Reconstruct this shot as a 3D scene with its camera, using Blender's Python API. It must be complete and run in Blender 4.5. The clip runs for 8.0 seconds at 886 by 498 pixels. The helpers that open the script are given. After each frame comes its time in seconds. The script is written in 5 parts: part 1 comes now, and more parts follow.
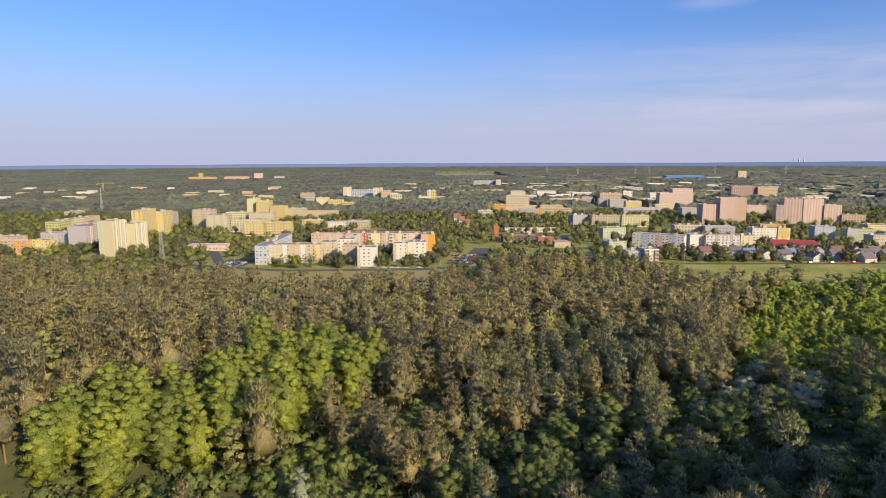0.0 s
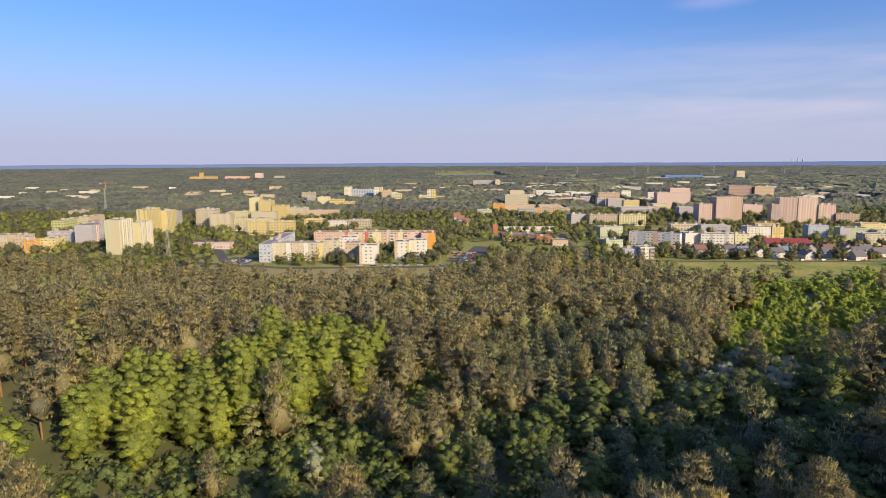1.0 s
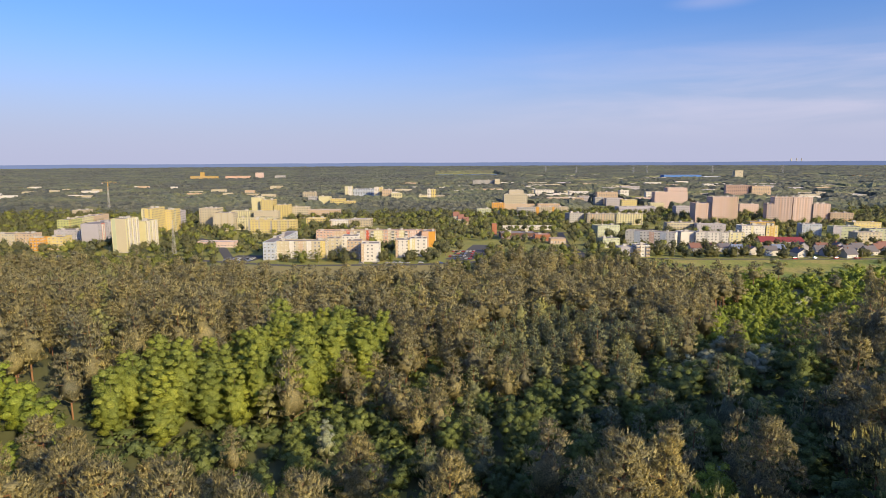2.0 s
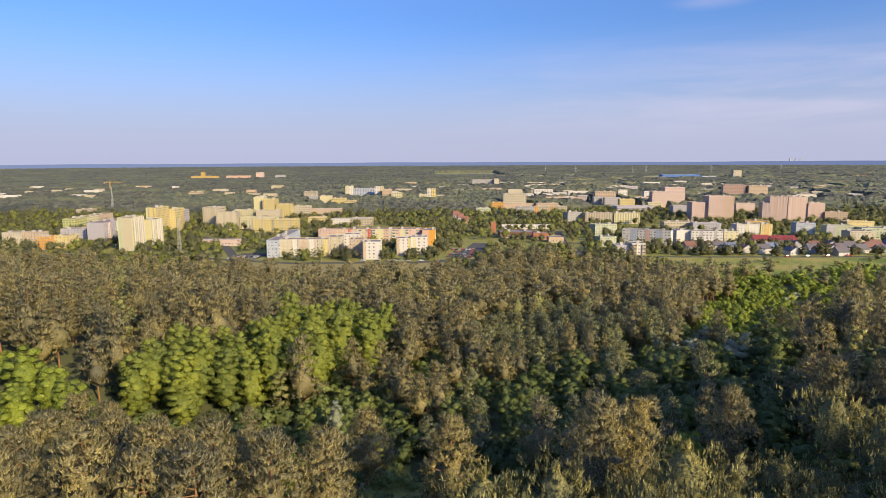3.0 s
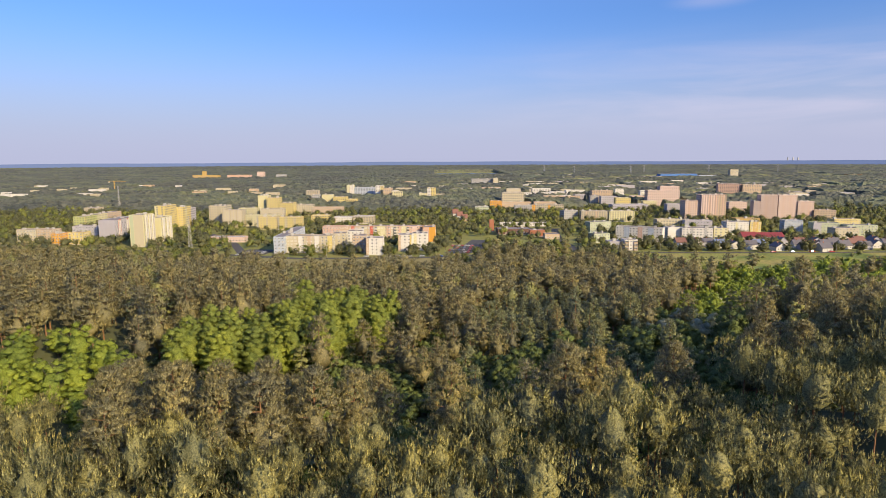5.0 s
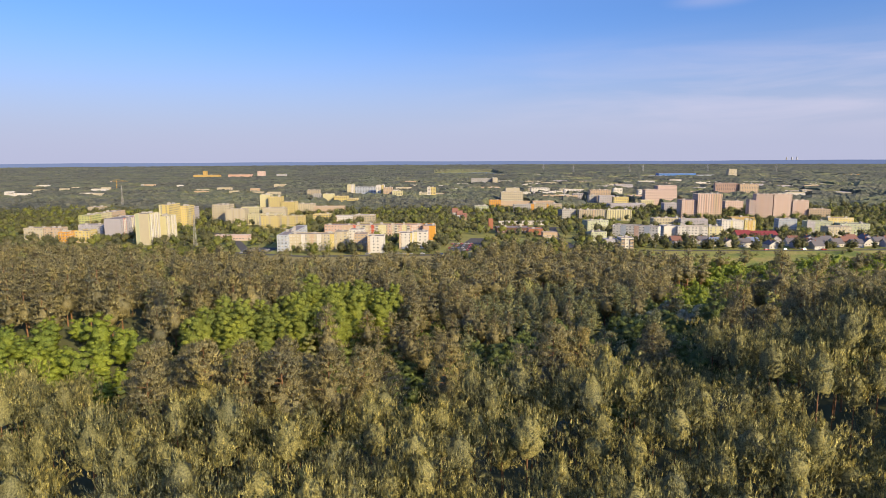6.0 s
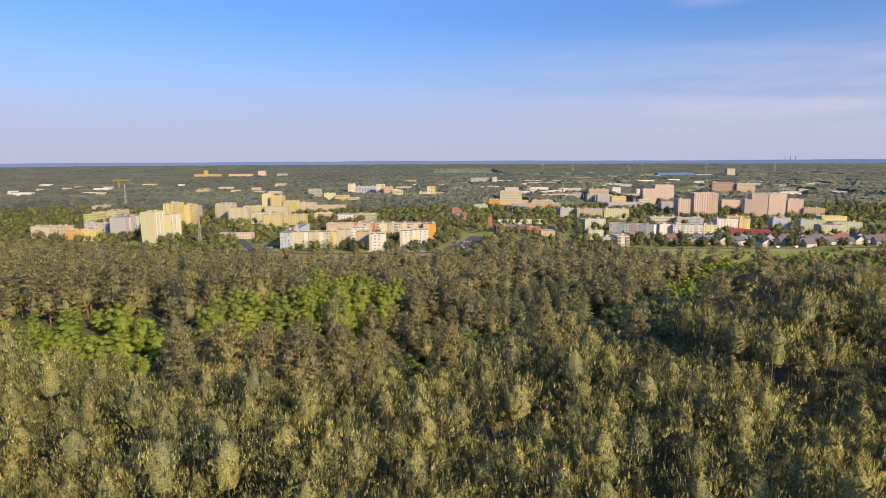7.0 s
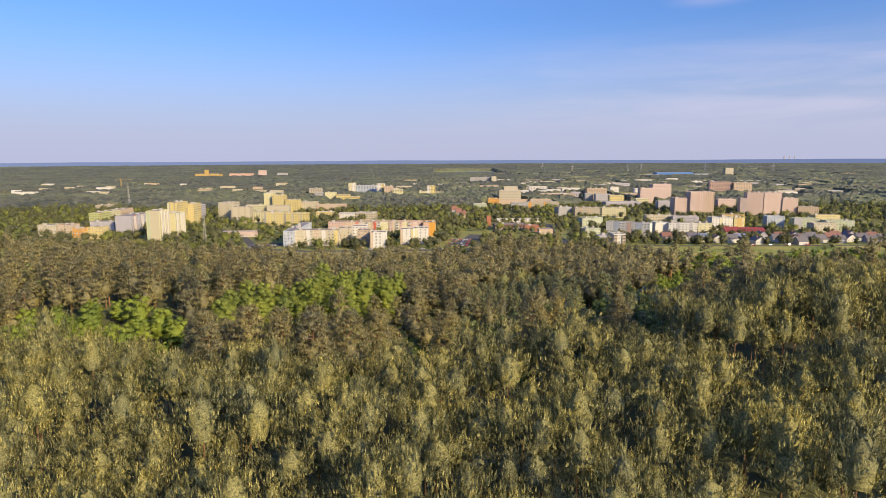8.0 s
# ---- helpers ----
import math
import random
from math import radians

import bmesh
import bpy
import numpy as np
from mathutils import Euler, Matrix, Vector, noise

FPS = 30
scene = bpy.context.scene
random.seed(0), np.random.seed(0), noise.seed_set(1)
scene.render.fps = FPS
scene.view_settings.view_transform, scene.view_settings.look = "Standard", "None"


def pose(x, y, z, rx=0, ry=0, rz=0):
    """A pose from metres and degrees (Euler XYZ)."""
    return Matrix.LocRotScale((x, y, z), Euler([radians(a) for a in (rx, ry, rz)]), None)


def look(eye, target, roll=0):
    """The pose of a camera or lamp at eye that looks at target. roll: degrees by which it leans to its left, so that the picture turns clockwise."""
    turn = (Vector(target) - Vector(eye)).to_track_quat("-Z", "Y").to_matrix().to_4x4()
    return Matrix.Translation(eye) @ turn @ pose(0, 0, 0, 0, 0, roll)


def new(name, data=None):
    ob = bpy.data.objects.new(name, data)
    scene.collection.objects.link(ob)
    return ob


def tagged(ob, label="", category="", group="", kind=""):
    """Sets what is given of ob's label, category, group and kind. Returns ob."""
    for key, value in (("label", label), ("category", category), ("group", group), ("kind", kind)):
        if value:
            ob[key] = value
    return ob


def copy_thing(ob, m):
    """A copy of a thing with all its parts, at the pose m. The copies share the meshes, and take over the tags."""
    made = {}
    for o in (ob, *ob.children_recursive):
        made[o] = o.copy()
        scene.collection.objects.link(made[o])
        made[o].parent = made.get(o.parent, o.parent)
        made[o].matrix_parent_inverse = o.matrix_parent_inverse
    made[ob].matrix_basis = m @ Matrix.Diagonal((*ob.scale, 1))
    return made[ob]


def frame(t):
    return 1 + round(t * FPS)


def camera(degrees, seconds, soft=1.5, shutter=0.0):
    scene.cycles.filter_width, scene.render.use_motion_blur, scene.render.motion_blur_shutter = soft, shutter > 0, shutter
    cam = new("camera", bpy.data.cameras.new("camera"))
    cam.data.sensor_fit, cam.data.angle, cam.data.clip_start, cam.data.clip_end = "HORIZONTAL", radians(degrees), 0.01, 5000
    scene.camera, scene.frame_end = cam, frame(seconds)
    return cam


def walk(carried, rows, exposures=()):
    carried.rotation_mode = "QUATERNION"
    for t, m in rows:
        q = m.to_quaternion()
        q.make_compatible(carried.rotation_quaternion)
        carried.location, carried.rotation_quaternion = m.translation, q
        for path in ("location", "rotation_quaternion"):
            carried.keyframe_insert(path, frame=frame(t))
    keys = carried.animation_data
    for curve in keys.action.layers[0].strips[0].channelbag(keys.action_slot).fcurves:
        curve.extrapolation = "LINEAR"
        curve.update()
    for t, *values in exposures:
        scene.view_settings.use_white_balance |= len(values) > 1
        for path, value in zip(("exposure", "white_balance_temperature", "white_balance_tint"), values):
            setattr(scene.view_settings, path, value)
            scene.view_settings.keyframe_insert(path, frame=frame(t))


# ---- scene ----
# Camera: a drone that flies backwards over a pine hill, away from a town
cam = camera(72.0, 8.0, soft=0.5)
ROLL = pose(0, 0, 0, 0, 0, -0.25)
walk(cam, [
    (0.0, pose(0.00, 0.00, 80.00, 81.818, 0, 0.000) @ ROLL),
    (0.5, pose(-0.20, -5.39, 80.11, 81.803, 0, -0.015) @ ROLL),
    (1.0, pose(-0.39, -10.74, 80.22, 81.789, 0, -0.030) @ ROLL),
    (1.5, pose(-0.57, -16.07, 80.32, 81.775, 0, -0.045) @ ROLL),
    (2.2, pose(-0.79, -23.51, 80.44, 81.756, 0, -0.066) @ ROLL),
    (3.0, pose(-1.03, -32.03, 80.56, 81.734, 0, -0.088) @ ROLL),
    (3.5, pose(-1.16, -37.37, 80.63, 81.720, 0, -0.102) @ ROLL),
    (4.0, pose(-1.28, -42.74, 80.69, 81.706, 0, -0.116) @ ROLL),
    (4.5, pose(-1.39, -48.15, 80.74, 81.690, 0, -0.129) @ ROLL),
    (5.2, pose(-1.53, -55.80, 80.80, 81.668, 0, -0.148) @ ROLL),
    (6.0, pose(-1.66, -64.70, 80.85, 81.640, 0, -0.168) @ ROLL),
    (6.5, pose(-1.72, -70.37, 80.87, 81.621, 0, -0.180) @ ROLL),
    (7.0, pose(-1.77, -76.12, 80.88, 81.600, 0, -0.192) @ ROLL),
    (7.5, pose(-1.82, -81.97, 80.89, 81.579, 0, -0.204) @ ROLL),
    (8.0, pose(-1.85, -87.94, 80.89, 81.555, 0, -0.216) @ ROLL),
], exposures=[(0.0, 0.66), (8.0, 0.66)])

# ---- light: low evening sun behind the camera to its right ----
SUN_ELEV, SUN_SIDE = 24.0, 40.0
SUN_TO = Vector((math.sin(radians(SUN_SIDE)) * math.cos(radians(SUN_ELEV)),
                 -math.cos(radians(SUN_SIDE)) * math.cos(radians(SUN_ELEV)), math.sin(radians(SUN_ELEV))))
sun = new("sun", bpy.data.lights.new("sun", "SUN"))
sun.data.energy, sun.data.angle, sun.data.color = 4.5, radians(0.6), (1.0, 0.77, 0.42)
sun.matrix_world = look(SUN_TO * 100, (0, 0, 0))

world = bpy.data.worlds.new("sky")
scene.world = world
world.use_nodes = True
wn, wl = world.node_tree.nodes, world.node_tree.links
wn.clear()
sky = wn.new("ShaderNodeTexSky")
sky.sky_type, sky.sun_disc = "NISHITA", False
sky.sun_elevation, sky.sun_rotation = radians(SUN_ELEV), radians(180 - SUN_SIDE)
sky.altitude, sky.air_density, sky.dust_density, sky.ozone_density = 100, 1.0, 2.0, 3.0
bg = wn.new("ShaderNodeBackground")
bg.inputs["Strength"].default_value = 0.095
wout = wn.new("ShaderNodeOutputWorld")
# lavender evening haze low over the horizon, and thin cirrus stretched along it
wtc = wn.new("ShaderNodeTexCoord")
wsep = wn.new("ShaderNodeSeparateXYZ")
wl.new(wtc.outputs["Generated"], wsep.inputs[0])
whaze = wn.new("ShaderNodeValToRGB")
whaze.color_ramp.interpolation = "EASE"
whaze.color_ramp.elements[0].position, whaze.color_ramp.elements[0].color = 0.0, (0.88, 0.88, 0.88, 1)
whaze.color_ramp.elements[1].position, whaze.color_ramp.elements[1].color = 0.22, (0.04, 0.04, 0.04, 1)
wl.new(wsep.outputs[2], whaze.inputs["Fac"])
wtint = wn.new("ShaderNodeMix")
wtint.data_type, wtint.blend_type = "RGBA", "MULTIPLY"
whigh = wn.new("ShaderNodeMapRange")
whigh.inputs["From Min"].default_value, whigh.inputs["From Max"].default_value = 0.22, 0.60
wl.new(wsep.outputs[2], whigh.inputs["Value"])
wtone = wn.new("ShaderNodeMix")
wtone.data_type = "RGBA"
wtone.inputs[6].default_value, wtone.inputs[7].default_value = (0.55, 0.80, 1.25, 1), (0.95, 1.12, 1.60, 1)
wl.new(whigh.outputs["Result"], wtone.inputs[0])
wtint.inputs[0].default_value = 1.0
wl.new(wtone.outputs[2], wtint.inputs[7])
wl.new(sky.outputs["Color"], wtint.inputs[6])
wlow = wn.new("ShaderNodeMix")
wlow.data_type = "RGBA"
wlow.inputs[7].default_value = (3.70, 3.80, 5.15, 1)
wl.new(whaze.outputs["Color"], wlow.inputs[0])
wl.new(wtint.outputs[2], wlow.inputs[6])
wmap = wn.new("ShaderNodeMapping")
wmap.inputs["Scale"].default_value = (2.2, 2.2, 17.0)
wmap.inputs["Rotation"].default_value = (0.0, radians(3.0), 0.0)
wnoise = wn.new("ShaderNodeTexNoise")
wnoise.inputs["Scale"].default_value, wnoise.inputs["Detail"].default_value, wnoise.inputs["Distortion"].default_value = 1.7, 7.0, 0.5
wramp = wn.new("ShaderNodeValToRGB")
wramp.color_ramp.elements[0].position, wramp.color_ramp.elements[1].position = 0.36, 0.72


def sky_range(source, lo, hi):
    """A soft step of a sky value from 0 at lo to 1 at hi."""
    n = wn.new("ShaderNodeMapRange")
    n.interpolation_type = "SMOOTHSTEP"
    n.inputs["From Min"].default_value, n.inputs["From Max"].default_value = lo, hi
    wl.new(source, n.inputs["Value"])
    return n.outputs["Result"]


def sky_math(op, a, b):
    n = wn.new("ShaderNodeMath")
    n.operation, n.use_clamp = op, True
    for value, slot in ((a, 0), (b, 1)):
        if isinstance(value, float):
            n.inputs[slot].default_value = value
        else:
            wl.new(value, n.inputs[slot])
    return n.outputs[0]


# a thin veil low in the eastern half, and one small wisp above it
veil = sky_math("MULTIPLY", sky_range(wsep.outputs[0], -0.15, 0.50), sky_math("MULTIPLY", sky_range(wsep.outputs[2], 0.015, 0.08), sky_range(wsep.outputs[2], 0.20, 0.11)))
wisp_map = wn.new("ShaderNodeMapping")
wisp_map.inputs["Location"].default_value = (-0.382 * 14, -0.896 * 3, -0.221 * 62)
wisp_map.inputs["Scale"].default_value = (14, 3, 62)
wisp_far = wn.new("ShaderNodeVectorMath")
wisp_far.operation = "LENGTH"
wl.new(wtc.outputs["Generated"], wisp_map.inputs["Vector"])
wl.new(wisp_map.outputs["Vector"], wisp_far.inputs[0])
wisp = sky_math("MULTIPLY", sky_math("MULTIPLY", sky_range(wisp_far.outputs["Value"], 1.0, 0.0), wnoise.outputs["Fac"]), 0.5)
wmix = wn.new("ShaderNodeMix")
wmix.data_type = "RGBA"
wmix.inputs[7].default_value = (5.6, 5.0, 5.9, 1)
wl.new(wtc.outputs["Generated"], wmap.inputs["Vector"])
wl.new(wmap.outputs["Vector"], wnoise.inputs["Vector"])
wl.new(wnoise.outputs["Fac"], wramp.inputs["Fac"])
wl.new(sky_math("ADD", sky_math("MULTIPLY", wramp.outputs["Color"], sky_math("MULTIPLY", veil, 0.42)), wisp), wmix.inputs[0])
wl.new(wlow.outputs[2], wmix.inputs[6])
wl.new(wmix.outputs[2], bg.inputs["Color"])
wl.new(bg.outputs["Background"], wout.inputs["Surface"])


# ---- materials ----
def material(name, rough=0.8, metal=0.0):
    m = bpy.data.materials.new(name)
    m.use_nodes = True
    b = m.node_tree.nodes["Principled BSDF"]
    b.inputs["Roughness"].default_value, b.inputs["Metallic"].default_value = rough, metal
    return m, m.node_tree.nodes, m.node_tree.links, b


def rgba(c, k=1.0):
    return (c[0] * k, c[1] * k, c[2] * k, 1)


def noise_node(nt, li, scale, detail=4.0, source=None):
    n = nt.new("ShaderNodeTexNoise")
    n.inputs["Scale"].default_value, n.inputs["Detail"].default_value = scale, detail
    if source is None:
        source = nt.new("ShaderNodeNewGeometry").outputs["Position"]
    li.new(source, n.inputs["Vector"])
    return n.outputs["Fac"]


def ramp(nt, li, fac, stops):
    r = nt.new("ShaderNodeValToRGB")
    e = r.color_ramp.elements
    while len(e) < len(stops):
        e.new(0.5)
    for el, (p, c) in zip(e, stops):
        el.position, el.color = p, (*c, 1)
    li.new(fac, r.inputs["Fac"])
    return r.outputs["Color"]


def mix(nt, li, fac, a, b, blend="MIX"):
    n = nt.new("ShaderNodeMix")
    n.data_type, n.blend_type = "RGBA", blend
    for value, slot in ((fac, 0), (a, 6), (b, 7)):
        if isinstance(value, (int, float, tuple)):
            n.inputs[slot].default_value = value
        else:
            li.new(value, n.inputs[slot])
    return n.outputs[2]


PLAIN = {}


def plain(name, c, rough=0.8, metal=0.0, stain=0.14, fine=1.2):
    """Painted, rendered or mineral surface with stains of metre size and fine grain."""
    if name in PLAIN:
        return PLAIN[name]
    m, nt, li, b = material(name, rough, metal)
    big = noise_node(nt, li, 0.22, 5)
    small = noise_node(nt, li, fine, 3)
    col = mix(nt, li, big, rgba(c, 1 - stain), rgba(c, 1 + stain * 0.5))
    col = mix(nt, li, small, col, rgba(c, 0.9))
    li.new(col, b.inputs["Base Color"])
    bump = nt.new("ShaderNodeBump")
    bump.inputs["Strength"].default_value, bump.inputs["Distance"].default_value = 0.15, 0.02
    li.new(noise_node(nt, li, 9.0, 3), bump.inputs["Height"])
    li.new(bump.outputs["Normal"], b.inputs["Normal"])
    PLAIN[name] = m
    return m


def foliage(name, dark, light, through_light=0.25):
    """Leaves or needles: tone by leaf, by clump and by tree, and light that passes through."""
    m, nt, li, b = material(name, 0.6)
    geo = nt.new("ShaderNodeNewGeometry")
    low = tuple(a * 0.72 + b * 0.28 for a, b in zip(dark, light))
    leaf = mix(nt, li, geo.outputs["Random Per Island"], rgba(low), rgba(light))
    tree = noise_node(nt, li, 0.11, 2)
    clump = noise_node(nt, li, 0.6, 2)
    col = mix(nt, li, clump, rgba(low), leaf)
    col = mix(nt, li, 0.55, leaf, col)
    tone = ramp(nt, li, tree, [(0.32, (0.72, 0.74, 0.85)), (0.68, (1.25, 1.15, 0.9))])
    col = mix(nt, li, 1.0, col, tone, "MULTIPLY")
    spray = ramp(nt, li, noise_node(nt, li, 4.5, 4), [(0.37, (0.60, 0.62, 0.64)), (0.63, (1.46, 1.43, 1.38))])
    col = mix(nt, li, 1.0, col, spray, "MULTIPLY")
    li.new(col, b.inputs["Base Color"])
    bump = nt.new("ShaderNodeBump")
    bump.inputs["Strength"].default_value, bump.inputs["Distance"].default_value = 0.35, 0.25
    li.new(noise_node(nt, li, 4.0, 3), bump.inputs["Height"])
    li.new(bump.outputs["Normal"], b.inputs["Normal"])
    b.inputs["Specular IOR Level"].default_value = 0.25
    tr = nt.new("ShaderNodeBsdfTranslucent")
    li.new(col, tr.inputs["Color"])
    ms = nt.new("ShaderNodeMixShader")
    ms.inputs["Fac"].default_value = through_light
    li.new(b.outputs["BSDF"], ms.inputs[1])
    li.new(tr.outputs["BSDF"], ms.inputs[2])
    li.new(ms.outputs["Shader"], nt["Material Output"].inputs["Surface"])
    return m


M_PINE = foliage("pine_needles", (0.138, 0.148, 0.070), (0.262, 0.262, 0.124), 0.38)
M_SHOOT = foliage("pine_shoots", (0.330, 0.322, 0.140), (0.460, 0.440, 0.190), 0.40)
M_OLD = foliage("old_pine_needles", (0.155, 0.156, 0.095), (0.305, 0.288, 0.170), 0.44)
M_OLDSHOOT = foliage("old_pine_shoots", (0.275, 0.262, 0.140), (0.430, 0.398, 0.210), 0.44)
# Pines of the dip: its shade is put into this bluer needle colour.
M_BLUE = foliage("shade_tinted_pine_needles", (0.110, 0.135, 0.082), (0.240, 0.270, 0.160), 0.38)
M_BLUESHOOT = foliage("shade_tinted_pine_shoots", (0.220, 0.250, 0.135), (0.400, 0.420, 0.225), 0.38)
M_LEAF = foliage("fresh_leaves", (0.140, 0.195, 0.046), (0.345, 0.400, 0.088), 0.42)
M_DARKLEAF = foliage("deep_leaves", (0.085, 0.125, 0.045), (0.185, 0.240, 0.085), 0.38)
M_BRIGHT = foliage("bright_shrub_leaves", (0.135, 0.195, 0.036), (0.300, 0.375, 0.066), 0.36)
M_BIRCH = foliage("birch_leaves", (0.140, 0.160, 0.065), (0.330, 0.345, 0.150), 0.33)
M_BLOSSOM = foliage("white_blossom", (0.150, 0.200, 0.095), (0.430, 0.450, 0.320), 0.25)
M_TOWN = foliage("town_leaves", (0.105, 0.130, 0.036), (0.225, 0.250, 0.072), 0.33)
M_TOWNDARK = foliage("town_deep_leaves", (0.072, 0.080, 0.040), (0.150, 0.158, 0.076), 0.3)
M_BARK = plain("pine_bark", (0.23, 0.125, 0.065), 0.95, fine=5)
M_GREYBARK = plain("grey_bark", (0.15, 0.125, 0.10), 0.95, fine=5)


def ground_material():
    m, nt, li, b = material("meadow_and_soil", 0.95)
    big = noise_node(nt, li, 0.018, 6)
    mid = noise_node(nt, li, 0.09, 5)
    small = noise_node(nt, li, 1.1, 4)
    a = ramp(nt, li, big, [(0.36, (0.140, 0.170, 0.028)), (0.5, (0.270, 0.245, 0.055)), (0.64, (0.360, 0.285, 0.100))])
    c = ramp(nt, li, mid, [(0.35, (0.150, 0.180, 0.030)), (0.66, (0.330, 0.285, 0.068))])
    col = mix(nt, li, 0.5, a, c)
    col = mix(nt, li, small, col, (0.170, 0.180, 0.042, 1))
    li.new(col, b.inputs["Base Color"])
    bump = nt.new("ShaderNodeBump")
    bump.inputs["Strength"].default_value, bump.inputs["Distance"].default_value = 0.6, 0.3
    li.new(small, bump.inputs["Height"])
    li.new(bump.outputs["Normal"], b.inputs["Normal"])
    return m


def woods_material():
    """Far tree tops, each crown its own tone, greyed and blued to hold haze in the colour."""
    m, nt, li, b = material("hazed_tree_tops", 0.85)
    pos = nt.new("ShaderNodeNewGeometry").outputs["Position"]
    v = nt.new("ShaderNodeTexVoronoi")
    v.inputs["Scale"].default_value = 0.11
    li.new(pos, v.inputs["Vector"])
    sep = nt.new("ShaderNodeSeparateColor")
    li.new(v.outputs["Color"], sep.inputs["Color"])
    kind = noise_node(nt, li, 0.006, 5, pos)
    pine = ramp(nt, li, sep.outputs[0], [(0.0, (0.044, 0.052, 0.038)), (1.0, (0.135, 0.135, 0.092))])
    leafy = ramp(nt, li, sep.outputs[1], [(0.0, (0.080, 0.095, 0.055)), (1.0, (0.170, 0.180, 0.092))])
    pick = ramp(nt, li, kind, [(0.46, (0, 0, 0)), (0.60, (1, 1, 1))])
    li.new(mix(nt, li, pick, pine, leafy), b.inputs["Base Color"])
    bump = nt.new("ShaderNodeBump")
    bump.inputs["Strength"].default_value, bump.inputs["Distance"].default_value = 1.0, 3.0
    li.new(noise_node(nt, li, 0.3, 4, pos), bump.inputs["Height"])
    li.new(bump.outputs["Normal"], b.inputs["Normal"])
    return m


def glass_material():
    m, nt, li, b = material("window_glass", 0.12)
    info = nt.new("ShaderNodeObjectInfo")
    # Pane colour is lightened to hold sky reflection and haze.
    li.new(ramp(nt, li, info.outputs["Random"], [(0.0, (0.090, 0.100, 0.120)), (0.7, (0.18, 0.185, 0.20)), (1.0, (0.38, 0.35, 0.32))]),
           b.inputs["Base Color"])
    return m


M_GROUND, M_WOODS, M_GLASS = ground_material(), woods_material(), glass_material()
M_FRAME = plain("window_frame_white", (0.72, 0.72, 0.70), 0.5)
M_ROOF = plain("roof_felt", (0.22, 0.20, 0.20), 0.9)
M_ROOFLIGHT = plain("pale_roof_felt", (0.42, 0.39, 0.37), 0.9)
M_CONC = plain("concrete", (0.42, 0.40, 0.37), 0.9)
M_ASPHALT = plain("asphalt", (0.075, 0.072, 0.070), 0.9, fine=3)
M_LITTER = plain("mossy_needle_litter", (0.085, 0.095, 0.040), 0.95, stain=0.4, fine=2.5)
M_FIELD = plain("dry_mown_field", (0.265, 0.225, 0.080), 0.95, stain=0.35, fine=0.7)


def meadow_material():
    m, nt, li, b = material("flowering_meadow", 0.95)
    patches = ramp(nt, li, noise_node(nt, li, 0.03, 6), [(0.38, (0.150, 0.200, 0.036)), (0.5, (0.260, 0.275, 0.055)), (0.62, (0.350, 0.300, 0.090))])
    grain = ramp(nt, li, noise_node(nt, li, 0.5, 5), [(0.3, (0.55, 0.58, 0.5)), (0.7, (1.15, 1.12, 1.0))])
    li.new(mix(nt, li, 1.0, patches, grain, "MULTIPLY"), b.inputs["Base Color"])
    bump = nt.new("ShaderNodeBump")
    bump.inputs["Strength"].default_value, bump.inputs["Distance"].default_value = 0.8, 0.5
    li.new(noise_node(nt, li, 0.9, 4), bump.inputs["Height"])
    li.new(bump.outputs["Normal"], b.inputs["Normal"])
    return m


M_MEADOW = meadow_material()
M_PATH = plain("sandy_track", (0.40, 0.34, 0.25), 0.95, fine=2)
M_STEEL = plain("galvanised_steel", (0.42, 0.41, 0.40), 0.5, 0.7)
M_TYRE = plain("tyre_rubber", (0.03, 0.03, 0.03), 0.9)
# Grey, lavender and pale blue also serve as shade put into wall colour.
WALL = {
    "white": (0.68, 0.65, 0.61), "cream": (0.53, 0.47, 0.34), "pale yellow": (0.62, 0.57, 0.34), "yellow": (0.64, 0.52, 0.20),
    "orange": (0.65, 0.33, 0.05), "peach": (0.53, 0.40, 0.28), "salmon": (0.60, 0.40, 0.31), "pink": (0.64, 0.48, 0.42),
    "pale green": (0.46, 0.50, 0.34), "lime": (0.50, 0.52, 0.20), "grey": (0.40, 0.39, 0.39), "lavender": (0.43, 0.41, 0.46),
    "pale blue": (0.43, 0.48, 0.58), "blue": (0.09, 0.21, 0.53), "red": (0.53, 0.11, 0.07), "brick": (0.40, 0.16, 0.09),
    "beige": (0.46, 0.40, 0.29), "ochre": (0.53, 0.36, 0.12), "brown": (0.19, 0.10, 0.08),
}


def paint(colour):
    return plain("render_" + colour.replace(" ", "_"), tuple(0.78 * v for v in WALL[colour]), 0.85)


# ---- mesh helpers ----
def mesh_np(name, verts, tris, mats, index=None, normals=None):
    """A triangle mesh from arrays; with normals it is shaded softly by them, else flat."""
    me = bpy.data.meshes.new(name)
    me.vertices.add(len(verts))
    me.vertices.foreach_set("co", np.asarray(verts, np.float32).ravel())
    me.loops.add(3 * len(tris))
    me.loops.foreach_set("vertex_index", np.asarray(tris, np.int32).ravel())
    me.polygons.add(len(tris))
    me.polygons.foreach_set("loop_start", np.arange(len(tris), dtype=np.int32) * 3)
    for m in mats:
        me.materials.append(m)
    if index is not None:
        me.polygons.foreach_set("material_index", np.asarray(index, np.int32))
    me.update(calc_edges=True)
    if normals is None:
        me.shade_flat()
    else:
        me.shade_smooth()
        me.attributes.new("custom_normal", "FLOAT_VECTOR", "POINT").data.foreach_set("vector", np.asarray(normals, np.float32).ravel())
    return me


